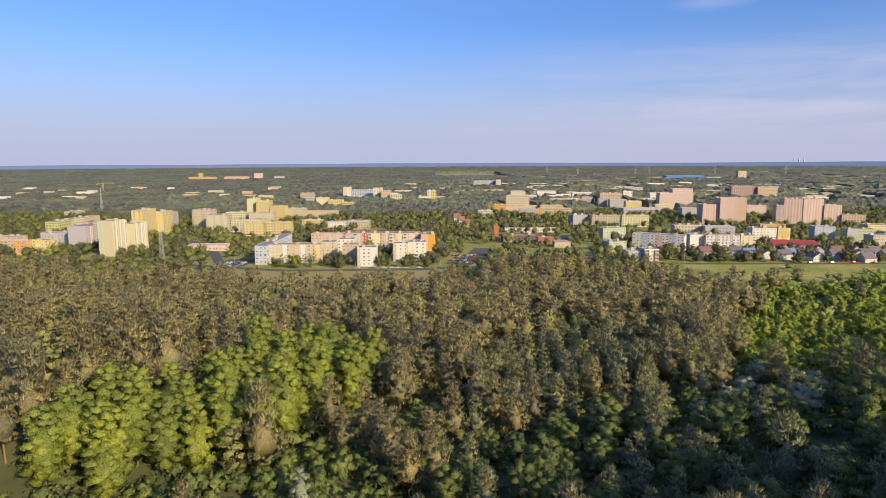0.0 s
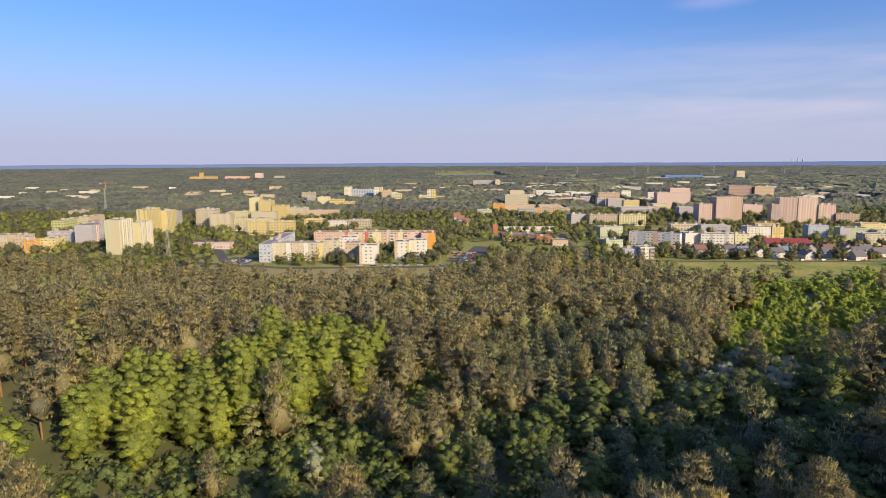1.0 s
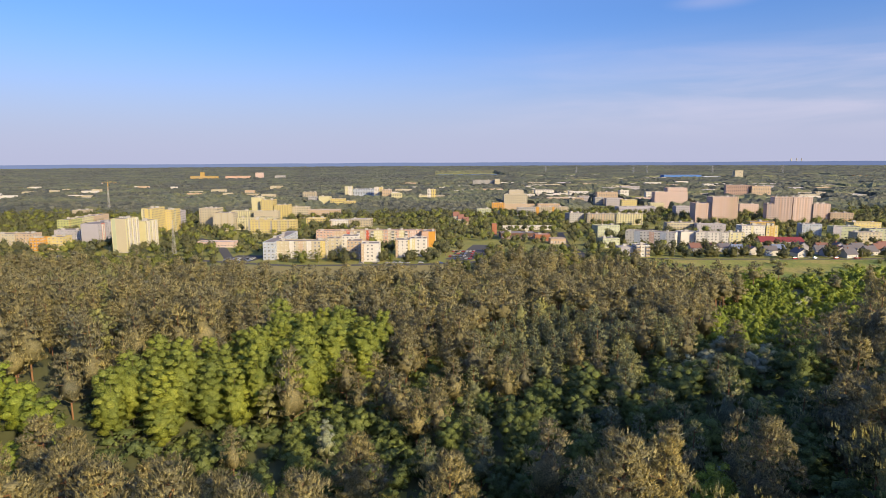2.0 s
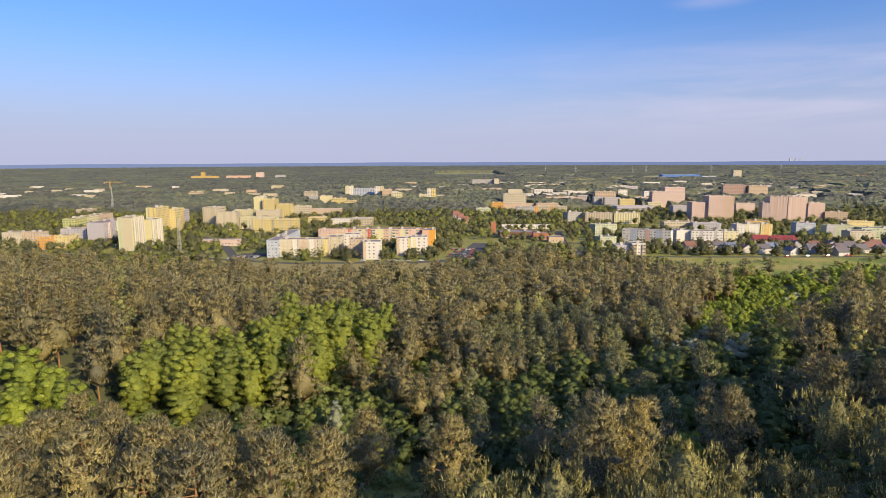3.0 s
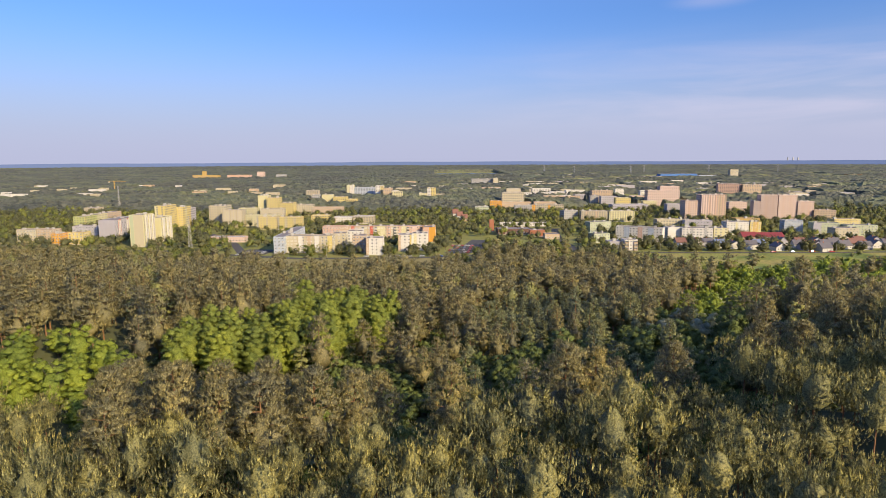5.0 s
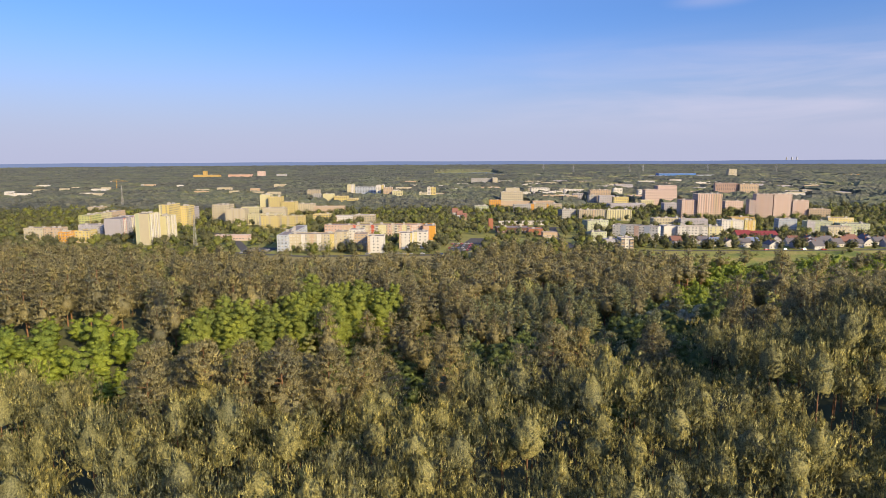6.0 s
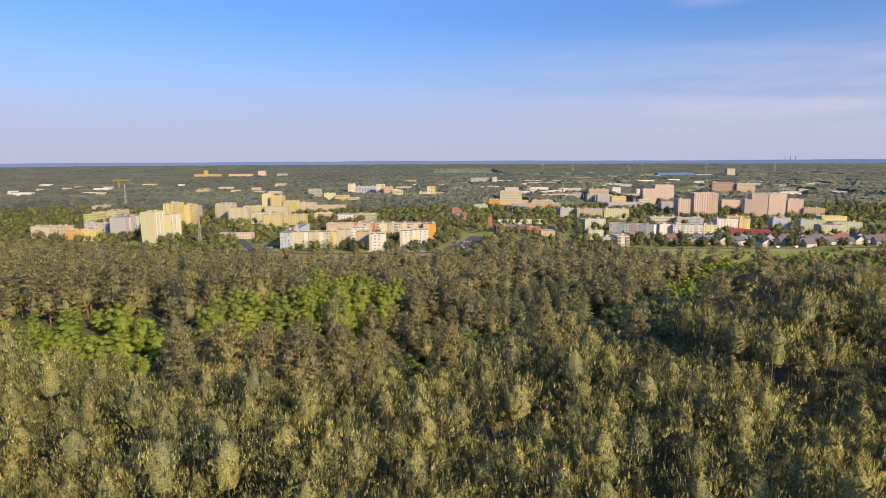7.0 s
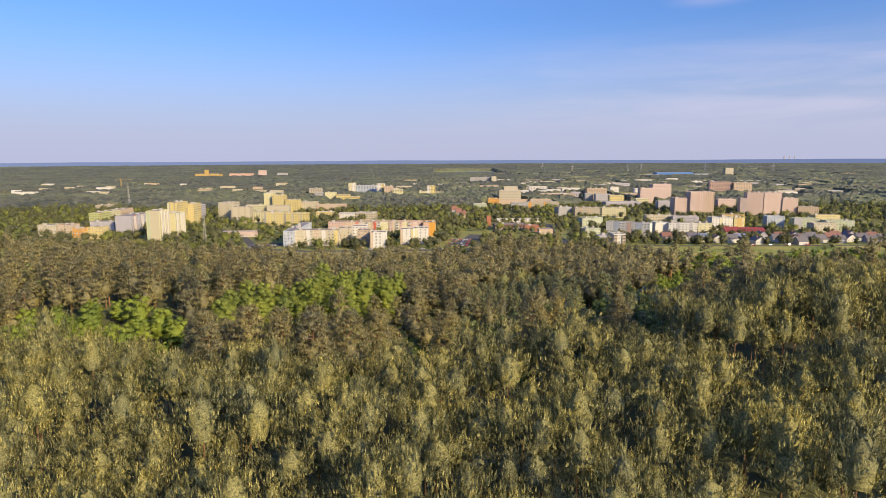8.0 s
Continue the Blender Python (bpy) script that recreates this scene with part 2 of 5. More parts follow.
CUBE_V = np.array([(x, y, z) for z in (0, 1) for y in (0, 1) for x in (0, 1)], float)
CUBE_T = np.array([(0, 2, 1), (1, 2, 3), (4, 5, 6), (5, 7, 6), (0, 1, 4), (1, 5, 4), (2, 6, 3), (3, 6, 7), (0, 4, 2), (2, 4, 6), (1, 3, 5), (3, 7, 5)])


def boxes_mesh(name, boxes, mats, index=None):
    """One mesh of axis-aligned boxes (x0, y0, z0, x1, y1, z1)."""
    vs, ts, mi = [], [], []
    for i, (x0, y0, z0, x1, y1, z1) in enumerate(boxes):
        vs.append(CUBE_V * (x1 - x0, y1 - y0, z1 - z0) + (x0, y0, z0))
        ts.append(CUBE_T + 8 * i)
        mi += [index[i] if index else 0] * 12
    return mesh_np(name, np.concatenate(vs), np.concatenate(ts), mats, mi)


def child(name, mesh, parent, m=None, label=""):
    ob = new(name, mesh)
    ob.parent = parent
    if m is not None:
        ob.matrix_basis = m
    return tagged(ob, label)


def tube(a, b, r0, r1, sides=6):
    """Verts and tris of a tapered bar from a to b."""
    a, b = np.array(a, float), np.array(b, float)
    w = (b - a) / np.linalg.norm(b - a)
    u = np.cross(w, (0.3, 0.9, 0.1) if abs(w[1]) < 0.8 else (1, 0, 0))
    u /= np.linalg.norm(u)
    v = np.cross(w, u)
    ang = np.arange(sides) * 2 * math.pi / sides
    ring = np.cos(ang)[:, None] * u + np.sin(ang)[:, None] * v
    verts = np.concatenate([a + ring * r0, b + ring * r1])
    i = np.arange(sides)
    j = (i + 1) % sides
    tris = np.concatenate([np.stack([i, j, i + sides], 1), np.stack([j, j + sides, i + sides], 1),
                           np.stack([np.full(sides - 2, sides), i[1:-1] + sides, i[2:] + sides], 1)])
    return verts, tris


def merge(pieces):
    vs, ts, n = [], [], 0
    for v, t in pieces:
        vs.append(v), ts.append(t + n)
        n += len(v)
    return np.concatenate(vs), np.concatenate(ts)


# ---- the ground ----
def smooth(a, b, x):
    u = np.clip((x - a) / (b - a), 0, 1)
    return u * u * (3 - 2 * u)


def terrain(x, y):
    """A hill under the camera that falls to a wooded dip and then to the flat town; low hills rise at the horizon."""
    z = 34 - 20 * smooth(20, 88, y) - 14 * smooth(85, 380, y)
    z = z + 16 * np.exp(-0.5 * ((x + 130) / 50) ** 2 - 0.5 * ((y - 150) / 45) ** 2)
    z = z + 18 * np.exp(-0.5 * ((x - 100) / 45) ** 2 - 0.5 * ((y - 80) / 80) ** 2)
    z = z - 34 * smooth(250, 900, -y)
    d = np.hypot(x, y)
    return z + 24 * smooth(2700, 4900, d) ** 1.2


def spaced(lo, hi, step, far, grow=1.22):
    mid = list(np.arange(lo, hi + 0.1, step))
    s, v = step, mid[-1]
    while v < far:
        s *= grow
        v = min(v + min(s, 260), far)
        mid.append(v)
    s, v = step, mid[0]
    while v > -far:
        s *= grow
        v = max(v - min(s, 260), -far)
        mid.insert(0, v)
    return np.array(mid)


gx, gy = spaced(-260, 360, 7, 5200), spaced(-160, 480, 7, 5200)
GX, GY = np.meshgrid(gx, gy)
rng = np.random.default_rng(5)
GZ = terrain(GX, GY)
GZ = GZ + rng.normal(0, 0.25, GZ.shape) * (GY < 380)
nx, ny = len(gx), len(gy)
cell = (np.arange(ny - 1)[:, None] * nx + np.arange(nx - 1)).ravel()
ground_tris = np.concatenate([np.stack([cell, cell + 1, cell + nx], 1), np.stack([cell + 1, cell + nx + 1, cell + nx], 1)])
ground = new("ground", mesh_np("ground", np.stack([GX.ravel(), GY.ravel(), GZ.ravel()], 1), ground_tris, [M_GROUND]))
tagged(ground, "rolling ground of dry grass, meadow and forest soil", "ground", kind="structure")


def strip(name, points, width, mat, label, lift=0.06, category="road"):
    """A paved strip, 0.25 m thick, along a line of plan points."""
    p = np.array(points, float)
    fine = np.concatenate([np.linspace(p[i], p[i + 1], 13)[:-1] for i in range(len(p) - 1)] + [p[-1:]])
    d = np.gradient(fine, axis=0)
    n = np.stack([-d[:, 1], d[:, 0]], 1) / np.linalg.norm(d, axis=1)[:, None] * width / 2
    l, r = fine + n, fine - n
    z = terrain(fine[:, 0], fine[:, 1]) + lift
    k = len(fine)
    v = np.concatenate([np.column_stack([l, z]), np.column_stack([r, z]), np.column_stack([l, z - 0.25]), np.column_stack([r, z - 0.25])])
    i = np.arange(k - 1)
    t = np.concatenate([np.stack([i, i + k, i + 1], 1), np.stack([i + 1, i + k, i + k + 1], 1),
                        np.stack([i, i + 1, i + 2 * k], 1), np.stack([i + 1, i + 2 * k + 1, i + 2 * k], 1),
                        np.stack([i + k, i + 3 * k, i + k + 1], 1), np.stack([i + k + 1, i + 3 * k, i + 3 * k + 1], 1)])
    return tagged(new(name, mesh_np(name, v, t, [mat])), label, category, kind="structure")


ROADS = []


def road(points, width, mat=M_ASPHALT, name="road", label="grey asphalt street between the housing blocks", lift=0.06):
    ROADS.append((points, width))
    return strip(name, points, width, mat, label, lift + 0.012 * len(ROADS))


# ---- buildings ----
FOOT = []      # plan rectangles that trees keep clear of: x, y, half width, half depth
NEAR = 640    # windows are single pieces up to this distance
WINDOWS = {}


def window_mesh(w, h, frame_mat=None):
    """A white frame round a dark recessed pane; it faces -y, its back in the wall."""
    key = (round(w, 1), round(h, 1))
    if key not in WINDOWS:
        b, t, d = 0.10, 0.05, 0.01
        o = [(-w / 2, 0), (w / 2, 0), (w / 2, h), (-w / 2, h)]
        i = [(-w / 2 + b, b), (w / 2 - b, b), (w / 2 - b, h - b), (-w / 2 + b, h - b)]
        v = [(x, 0.04, z) for x, z in o] + [(x, -t, z) for x, z in o] + [(x, -t, z) for x, z in i] + [(x, -d, z) for x, z in i]
        tris, slot = [], []
        for k in range(4):
            m = (k + 1) % 4
            for lo in (0, 4, 8):
                tris += [(lo + k, lo + m, lo + 4 + m), (lo + k, lo + 4 + m, lo + 4 + k)]
                slot += [0, 0]
        tris += [(12, 13, 14), (12, 14, 15)]
        WINDOWS[key] = mesh_np("window", np.array(v), np.array(tris), [M_FRAME, M_GLASS], slot + [1, 1])
    return WINDOWS[key]


BALC = {}


def balcony_mesh(w, colour):
    """A loggia box: slab, two cheeks and a front rail panel, over a dark door opening."""
    key = (round(w, 1), colour)
    if key not in BALC:
        BALC[key] = boxes_mesh("balcony", [(-w / 2, -1.1, 0, w / 2, 0.05, 0.15), (-w / 2, -1.1, 0.15, w / 2, -1.0, 1.15),
                                           (-w / 2, -1.0, 0.15, -w / 2 + 0.1, 0.05, 2.5), (w / 2 - 0.1, -1.0, 0.15, w / 2, 0.05, 2.5),
                                           (-w / 2 + 0.2, -0.04, 0.2, w / 2 - 0.2, 0.04, 2.3)],
                               [paint(colour), M_GLASS], [0, 0, 0, 0, 1])
    return BALC[key]


def facade(top, length, h, storeys, place, far, bays=None, balconies=(), balc_colour="white", first=0.0, skip=()):
    """Windows and balconies of one face; place maps face coordinates (along, out, up) to the building's."""
    step = (h - 0.9) / storeys
    bays = bays or max(1, round(length / 3.3))
    pitch = length / bays
    wide = min(1.7, pitch * (0.48 if far else 0.55))
    strips = []
    for s in range(storeys):
        z = 0.5 + s * step + 0.85
        if far:
            strips += [(i * pitch + pitch / 2 - wide / 2 - length / 2, -0.04, z, i * pitch + pitch / 2 + wide / 2 - length / 2, 0.04, z + 1.35)
                       for i in range(bays) if i not in skip]
            continue
        for i in range(bays):
            if i in skip:
                continue
            x = (i + 0.5) * pitch
            if i in balconies:
                child("balcony", balcony_mesh(pitch * 0.86, balc_colour), top, place @ pose(x, 0, z - 0.85))
            else:
                child("window", window_mesh(wide, 1.4), top, place @ pose(x, 0, z))
    if strips:
        child("window_band", boxes_mesh("window_band", strips, [M_GLASS]), top, place @ pose(length / 2, 0, 0))["kind"] = "stuff"


def block(x, y, w, d, h, storeys, colour, rot=0.0, look_of="", front=None, side=None, blank_side=False, balconies=(), side_balconies=(),
          bands=(), side_bands=(), roof=None, huts=2, bays=None, balc="white", blank_front=False, name="apartment_block", category="apartment building", end_colour=None):
    """A flat-roofed block: x, y is the near left corner, w runs along x and d away from the camera."""
    top = new(name)
    top.matrix_basis = pose(x, y, float(terrain(np.array(x), np.array(y))), 0, 0, rot)
    c, s = math.cos(radians(rot)), math.sin(radians(rot))
    FOOT.append((x + c * w / 2 - s * d / 2, y + s * w / 2 + c * d / 2, w / 2 + 2, d / 2 + 2))
    p = 0.3
    wall = [(0, 0, -1, w, d, h - 0.6), (0, 0, h - 0.6, w, p, h), (0, d - p, h - 0.6, w, d, h), (0, p, h - 0.6, p, d - p, h), (w - p, p, h - 0.6, w, d - p, h)]
    child("wall", boxes_mesh("wall", wall, [paint(colour)]), top)
    child("roof", boxes_mesh("roof", [(p, p, h - 0.62, w - p, d - p, h - 0.4)], [roof or M_ROOF]), top)
    if y < 1000:
        child("plinth", boxes_mesh("plinth", [(-0.05, -0.05, -1, w + 0.05, d + 0.05, 0.45)], [M_CONC]), top)
    r = random.Random(int(x * 7 + y * 13))
    for i in range(huts):
        hw, hd, hh = r.uniform(1.6, 3.4), r.uniform(1.6, 3.0), r.uniform(1.0, 2.2)
        hx, hy = (i + r.uniform(0.3, 0.7)) * w / max(huts, 1), r.uniform(0.3, 0.7) * d
        hx, hy = min(max(hx, hw), w - hw), min(max(hy, hd), d - hd)
        child("roof_hatch", boxes_mesh("roof_hatch", [(hx - hw / 2, hy - hd / 2, h - 0.42, hx + hw / 2, hy + hd / 2, h - 0.4 + hh),
                                                      (hx - hw / 2 - 0.15, hy - hd / 2 - 0.15, h - 0.4 + hh, hx + hw / 2 + 0.15, hy + hd / 2 + 0.15, h - 0.28 + hh)],
                                       [M_CONC]), top)
    for a, b, col in bands:            # painted panels on the front, from a to b of its width
        child("wall_panel", boxes_mesh("wall_panel", [(a * w, -0.03, 0.45, b * w, 0.02, h - 0.1)], [paint(col)]), top)
    right = x < 0
    sx = w if right else 0.0
    face = pose(w, 0, 0, 0, 0, 90) if right else pose(0, d, 0, 0, 0, -90)
    for a, b, col in side_bands:
        child("wall_panel", boxes_mesh("wall_panel", [(a * d, -0.03, 0.45, b * d, 0.02, h - 0.1)], [paint(col)]), top, face)
    far = y > NEAR
    if not blank_front:
        facade(top, w, h, storeys, pose(0, 0, 0), far, bays, balconies, balc, skip=())
    if not blank_side and y < 1000:
        facade(top, d, h, storeys, face, far, None, side_balconies, balc)
    return tagged(top, look_of or f"{colour} {storeys}-storey panel-built apartment block with flat roof", category)


def gable_house(x, y, w, d, eave, ridge, colour, roof_colour, look_of, along_x=True, rot=0.0, name="house", windows=True, chimney=True):
    """A house with a pitched roof; along_x: the ridge runs along x, else away from the camera, with a gable in front."""
    top = new(name)
    top.matrix_basis = pose(x, y, 0, 0, 0, rot)
    FOOT.append((x + w / 2, y + d / 2, w / 2 + 2, d / 2 + 2))
    if along_x:
        prof = [(0, 0, eave), (0, d, eave), (0, d / 2, ridge)]
        v = np.array([(0, 0, -1), (w, 0, -1), (w, d, -1), (0, d, -1), (0, 0, eave), (w, 0, eave), (w, d, eave), (0, d, eave), (0, d / 2, ridge), (w, d / 2, ridge)])
        t = [(0, 1, 5), (0, 5, 4), (1, 2, 6), (1, 6, 5), (5, 6, 9), (2, 3, 7), (2, 7, 6), (3, 0, 4), (3, 4, 7), (4, 8, 7), (4, 5, 9), (4, 9, 8), (7, 8, 9), (7, 9, 6)]
    else:
        v = np.array([(0, 0, -1), (w, 0, -1), (w, d, -1), (0, d, -1), (0, 0, eave), (w, 0, eave), (w, d, eave), (0, d, eave), (w / 2, 0, ridge), (w / 2, d, ridge)])
        t = [(0, 1, 5), (0, 5, 4), (4, 5, 8), (1, 2, 6), (1, 6, 5), (2, 3, 7), (2, 7, 6), (6, 7, 9), (3, 0, 4), (3, 4, 7), (4, 8, 9), (4, 9, 7), (5, 6, 9), (5, 9, 8)]
    child("wall", mesh_np("wall", v, np.array(t), [paint(colour)]), top)
    o, th = 0.5, 0.22
    half = (d if along_x else w) / 2
    drop = (ridge - eave) / half * o
    for sgn in (-1, 1):                # two roof slopes with overhang and thickness
        e0, zl = half + sgn * (half + o), eave - drop
        pts = []
        for a in (-o, (w if along_x else d) + o):
            for b, z in ((e0, zl), (half, ridge)):
                pts += [((a, b, z + 0.03) if along_x else (b, a, z + 0.03)), ((a, b, z + th) if along_x else (b, a, z + th))]
        vv = np.array(pts)
        tt = np.array([(1, 3, 7), (1, 7, 5), (0, 6, 2), (0, 4, 6), (0, 1, 5), (0, 5, 4), (0, 2, 3), (0, 3, 1), (4, 5, 7), (4, 7, 6), (2, 6, 7), (2, 7, 3)])
        child("roof_slope", mesh_np("roof_slope", vv, tt, [plain("roof_tiles_" + roof_colour.replace(" ", "_"), ROOFS[roof_colour], 0.7)]), top)
    if chimney:
        cx, cy = w * 0.35, d * 0.45
        child("chimney", boxes_mesh("chimney", [(cx, cy, eave, cx + 0.7, cy + 0.7, ridge + 0.8), (cx - 0.08, cy - 0.08, ridge + 0.8, cx + 0.78, cy + 0.78, ridge + 0.92)], [paint("brick")]), top)
    if windows:
        n = max(1, round(w / 3.5))
        for s in range(max(1, int(eave // 2.7))):
            for i in range(n):
                child("window", window_mesh(1.3, 1.3), top, pose((i + 0.5) * w / n, 0, 1.0 + 2.8 * s))
    return tagged(top, look_of, "house")


ROOFS = {"dark grey": (0.13, 0.12, 0.13), "brown": (0.20, 0.10, 0.075), "red": (0.21, 0.035, 0.04), "terracotta": (0.24, 0.115, 0.085), "blue grey": (0.16, 0.20, 0.30)}

# streets, drives and parking areas
road([(-420, 505), (-330, 500), (-250, 494), (-190, 470), (-120, 447), (-20, 449), (60, 470)], 7)
road([(-420, 760), (-330, 700), (-250, 610), (-205, 540), (-178, 480), (-165, 455)], 8)
road([(-165, 500), (-168, 470)], 26, name="car_park", label="asphalt car park beside the housing blocks", lift=0.05)
road([(10, 470), (26, 500), (40, 560)], 22, name="car_park", label="asphalt car park edged by trees", lift=0.05)
road([(60, 470), (120, 480), (200, 470), (330, 466), (480, 472)], 4.5)
road([(-100, 690), (0, 672), (140, 655), (260, 690), (420, 700)], 9)
road([(120, 480), (118, 560), (130, 655)], 8)

# west: yellow and pale green towers, low orange blocks
block(-296, 520, 13.5, 21, 30.5, 11, "pale yellow", look_of="pale yellow and green eleven-storey tower with many loggias", bands=((0.06, 0.28, "pale green"), (0.3, 0.95, "cream")),
      blank_front=True, side_balconies=(1, 3, 5), balc="white", huts=3)
block(-288, 547, 9.5, 25, 25.5, 9, "pale yellow", look_of="pale yellow nine-storey slab with stacked white balconies", side_balconies=(1, 4, 6), blank_front=True, huts=3)
# Lavender is the shade of the front, put into the wall colour.
block(-359, 580, 17.3, 44, 20, 7, "lavender", look_of="seven-storey slab with red loggia columns, shade put in as lavender", side_bands=((0.15, 0.28, "red"), (0.55, 0.65, "red")), blank_front=True, side_balconies=(2, 7))
block(-377, 530, 9.5, 16, 12, 4, "orange", look_of="bright orange four-storey end of a housing row", bays=3)
block(-367, 540, 14.5, 14, 12, 4, "yellow", look_of="golden yellow four-storey housing row with plain end", bays=4)
block(-415, 567, 16.5, 14, 12, 4, "peach", look_of="peach four-storey housing row with flat roof")
block(-436, 567, 20, 14, 12, 4, "cream")
# Lavender here holds bluish shade in the wall colour.
block(-398, 599, 26.8, 12, 12, 4, "lavender")
block(-444, 678, 13.9, 26, 15, 5, "lime", look_of="lime green five-storey end of a long slab", side_bands=((0.0, 0.12, "yellow"),), bays=4)
block(-444, 704.5, 13.9, 24, 15, 5, "pale yellow")
block(-444, 729, 13.9, 34, 15, 5, "peach")
block(-329, 643, 11.3, 32, 30, 11, "yellow", look_of="strong yellow eleven-storey stepped tower block", bands=((0.0, 0.3, "pale yellow"),), bays=2, side_balconies=(2, 5, 8), balc="pale yellow", huts=4)
block(-320, 676, 9, 24, 26, 9, "yellow", look_of="yellow nine-storey stepped slab behind the tower", side_bands=((0.3, 0.5, "pale yellow"),), side_balconies=(1, 4), balc="pale yellow", huts=3)
block(-324, 702, 12, 16, 23, 8, "lavender", huts=2)
block(-293, 711, 21.8, 20, 25, 8, "cream", look_of="cream eight-storey slab with beige strips between windows", bands=((0.0, 0.14, "beige"), (0.5, 0.62, "beige")), huts=3)
block(-269, 690, 24, 16, 21, 7, "cream", look_of="cream seven-storey slab with grey-brown vertical strips", bands=((0.0, 0.1, "beige"), (0.34, 0.44, "beige"), (0.68, 0.78, "beige")))
block(-285, 799, 28.2, 12, 15, 5, "pale yellow")
block(-252, 790, 32, 12, 15, 5, "cream")
block(-244, 699, 42, 12, 14, 5, "pale yellow", huts=3)
block(-219, 662, 24.6, 12, 15, 5, "yellow", look_of="yellow five-storey slab with grey-brown stair strips", bands=((0.0, 0.08, "grey"), (0.45, 0.55, "cream")))
block(-194, 661, 28.3, 12, 15, 5, "yellow", bands=((0.0, 0.06, "grey"), (0.3, 0.4, "cream"), (0.66, 0.76, "cream")), look_of="yellow and cream striped five-storey slab", huts=3)
block(-271, 844, 14.8, 16, 30, 11, "pale yellow", blank_front=True, look_of="pale yellow eleven-storey stepped tower", huts=3)
block(-256, 836, 18.1, 18, 27, 10, "yellow", look_of="yellow ten-storey stepped tower section", huts=2)
block(-237, 834, 20.8, 18, 20, 7, "yellow")
block(-216, 850, 24, 14, 16, 5, "cream")
block(-268, 1151, 24.5, 16, 22, 8, "beige", huts=3)
# Grey wall colour imitates the shaded face of the next block.
block(-229, 1019, 14, 14, 21, 7, "grey", look_of="seven-storey slab end, its shade put in as grey")
block(-211, 1019, 18.9, 18, 21, 7, "pale yellow", look_of="pale yellow stepped seven-storey block", blank_front=True)
block(-188, 1000, 23.2, 18, 18, 6, "yellow")
block(-163, 985, 18, 16, 15, 5, "yellow")
block(-192, 849, 44.9, 14, 12, 4, "peach", look_of="peach four-storey school with long window bands", roof=M_ROOFLIGHT, huts=1, name="school_building", category="school")
block(-173, 748, 24.3, 14, 9, 3, "yellow", roof=M_ROOFLIGHT)
block(-139, 718, 23.4, 22, 9, 3, "white", look_of="white three-storey building with pale grey roof", roof=M_ROOFLIGHT, bands=((0.0, 0.15, "peach"),))
block(-115, 724, 26.9, 22, 9.5, 3, "beige", look_of="beige three-storey building with pale grey roof", roof=M_ROOFLIGHT)

# centre: salmon slab and white five-storey blocks by the forest edge
block(-121, 556, 29, 12, 15, 5, "salmon", look_of="salmon five-storey end of a long slab", bands=((0.6, 1.0, "peach"),), huts=2)
block(-92, 556.5, 36, 12, 15, 5, "peach", look_of="peach and cream five-storey slab with red stair strips", bands=((0.0, 0.08, "red"), (0.2, 0.45, "cream"), (0.52, 0.6, "red"), (0.7, 0.95, "pale yellow")), balconies=(3, 7), huts=3)
block(-56, 556, 35.5, 12, 15, 5, "salmon", look_of="salmon five-storey slab with cream balcony strips", bands=((0.1, 0.3, "cream"), (0.4, 0.55, "pale yellow"), (0.7, 0.85, "pink")), balconies=(2, 6), huts=3)
block(-20, 545, 12.7, 22, 15, 5, "orange", look_of="orange and yellow five-storey end block", bands=((0.0, 0.5, "salmon"),), blank_front=True)
block(-139, 481, 40.9, 12, 15, 5, "cream", look_of="cream five-storey slab with peach panels and white stair strips", bands=((0.0, 0.26, "cream"), (0.27, 0.36, "white"), (0.45, 0.55, "peach"), (0.62, 0.71, "white"), (0.9, 1.0, "yellow")), bays=12, huts=3)
# Pale blue stands for the wall's shade, put into its colour.
block(-148, 474, 9.5, 82, 15, 5, "pale blue", look_of="five-storey slab running back from the street, shade put in as pale blue", huts=5)
block(-101, 497, 12.1, 15, 15, 5, "cream", look_of="cream five-storey block with plain windows", bays=3, huts=1)
block(-90, 514, 14.4, 15, 15, 5, "white", bays=4, huts=1)
block(-80, 480, 11.7, 14, 15, 5, "peach", bays=4, huts=1)
block(-66, 463, 14.3, 14, 15, 5, "white", look_of="white five-storey block with pinkish corner strips", bays=4, bands=((0.0, 0.16, "peach"), (0.78, 1.0, "white")), huts=1)
block(-40, 485, 11.8, 14, 15, 5, "white", look_of="white five-storey block with peach corner strip", bays=3, bands=((0.0, 0.18, "peach"), (0.86, 1.0, "yellow")), huts=1)
block(-28, 489, 14.0, 14, 15.6, 5, "white", look_of="white five-storey block with yellow painted squares", bays=3, bands=((0.12, 0.3, "pale yellow"),), huts=2)
block(-233, 550, 35, 12, 5.5, 1, "pink", look_of="low pale pink pavilion with a ribbon of windows", roof=M_ROOFLIGHT, huts=1, name="pavilion", category="pavilion")
block(-196, 1206, 14.5, 16, 30, 11, "pale yellow", look_of="pale yellow and white far tower block", bands=((0.5, 1.0, "white"),), huts=2)
# Pale blue wall colour imitates shade here.
block(-181, 1210, 46, 14, 25, 9, "pale blue", look_of="slab between two towers, its shade put in as pale blue")
block(-133, 1173, 16.2, 16, 30, 11, "white", look_of="white far tower with yellow strips", bands=((0.6, 1.0, "yellow"),))
block(-116, 1150, 18, 16, 26, 9, "peach")
block(-97, 1130, 20, 16, 20, 7, "pale yellow")
block(-44, 1111, 16, 16, 18, 6, "pale yellow")
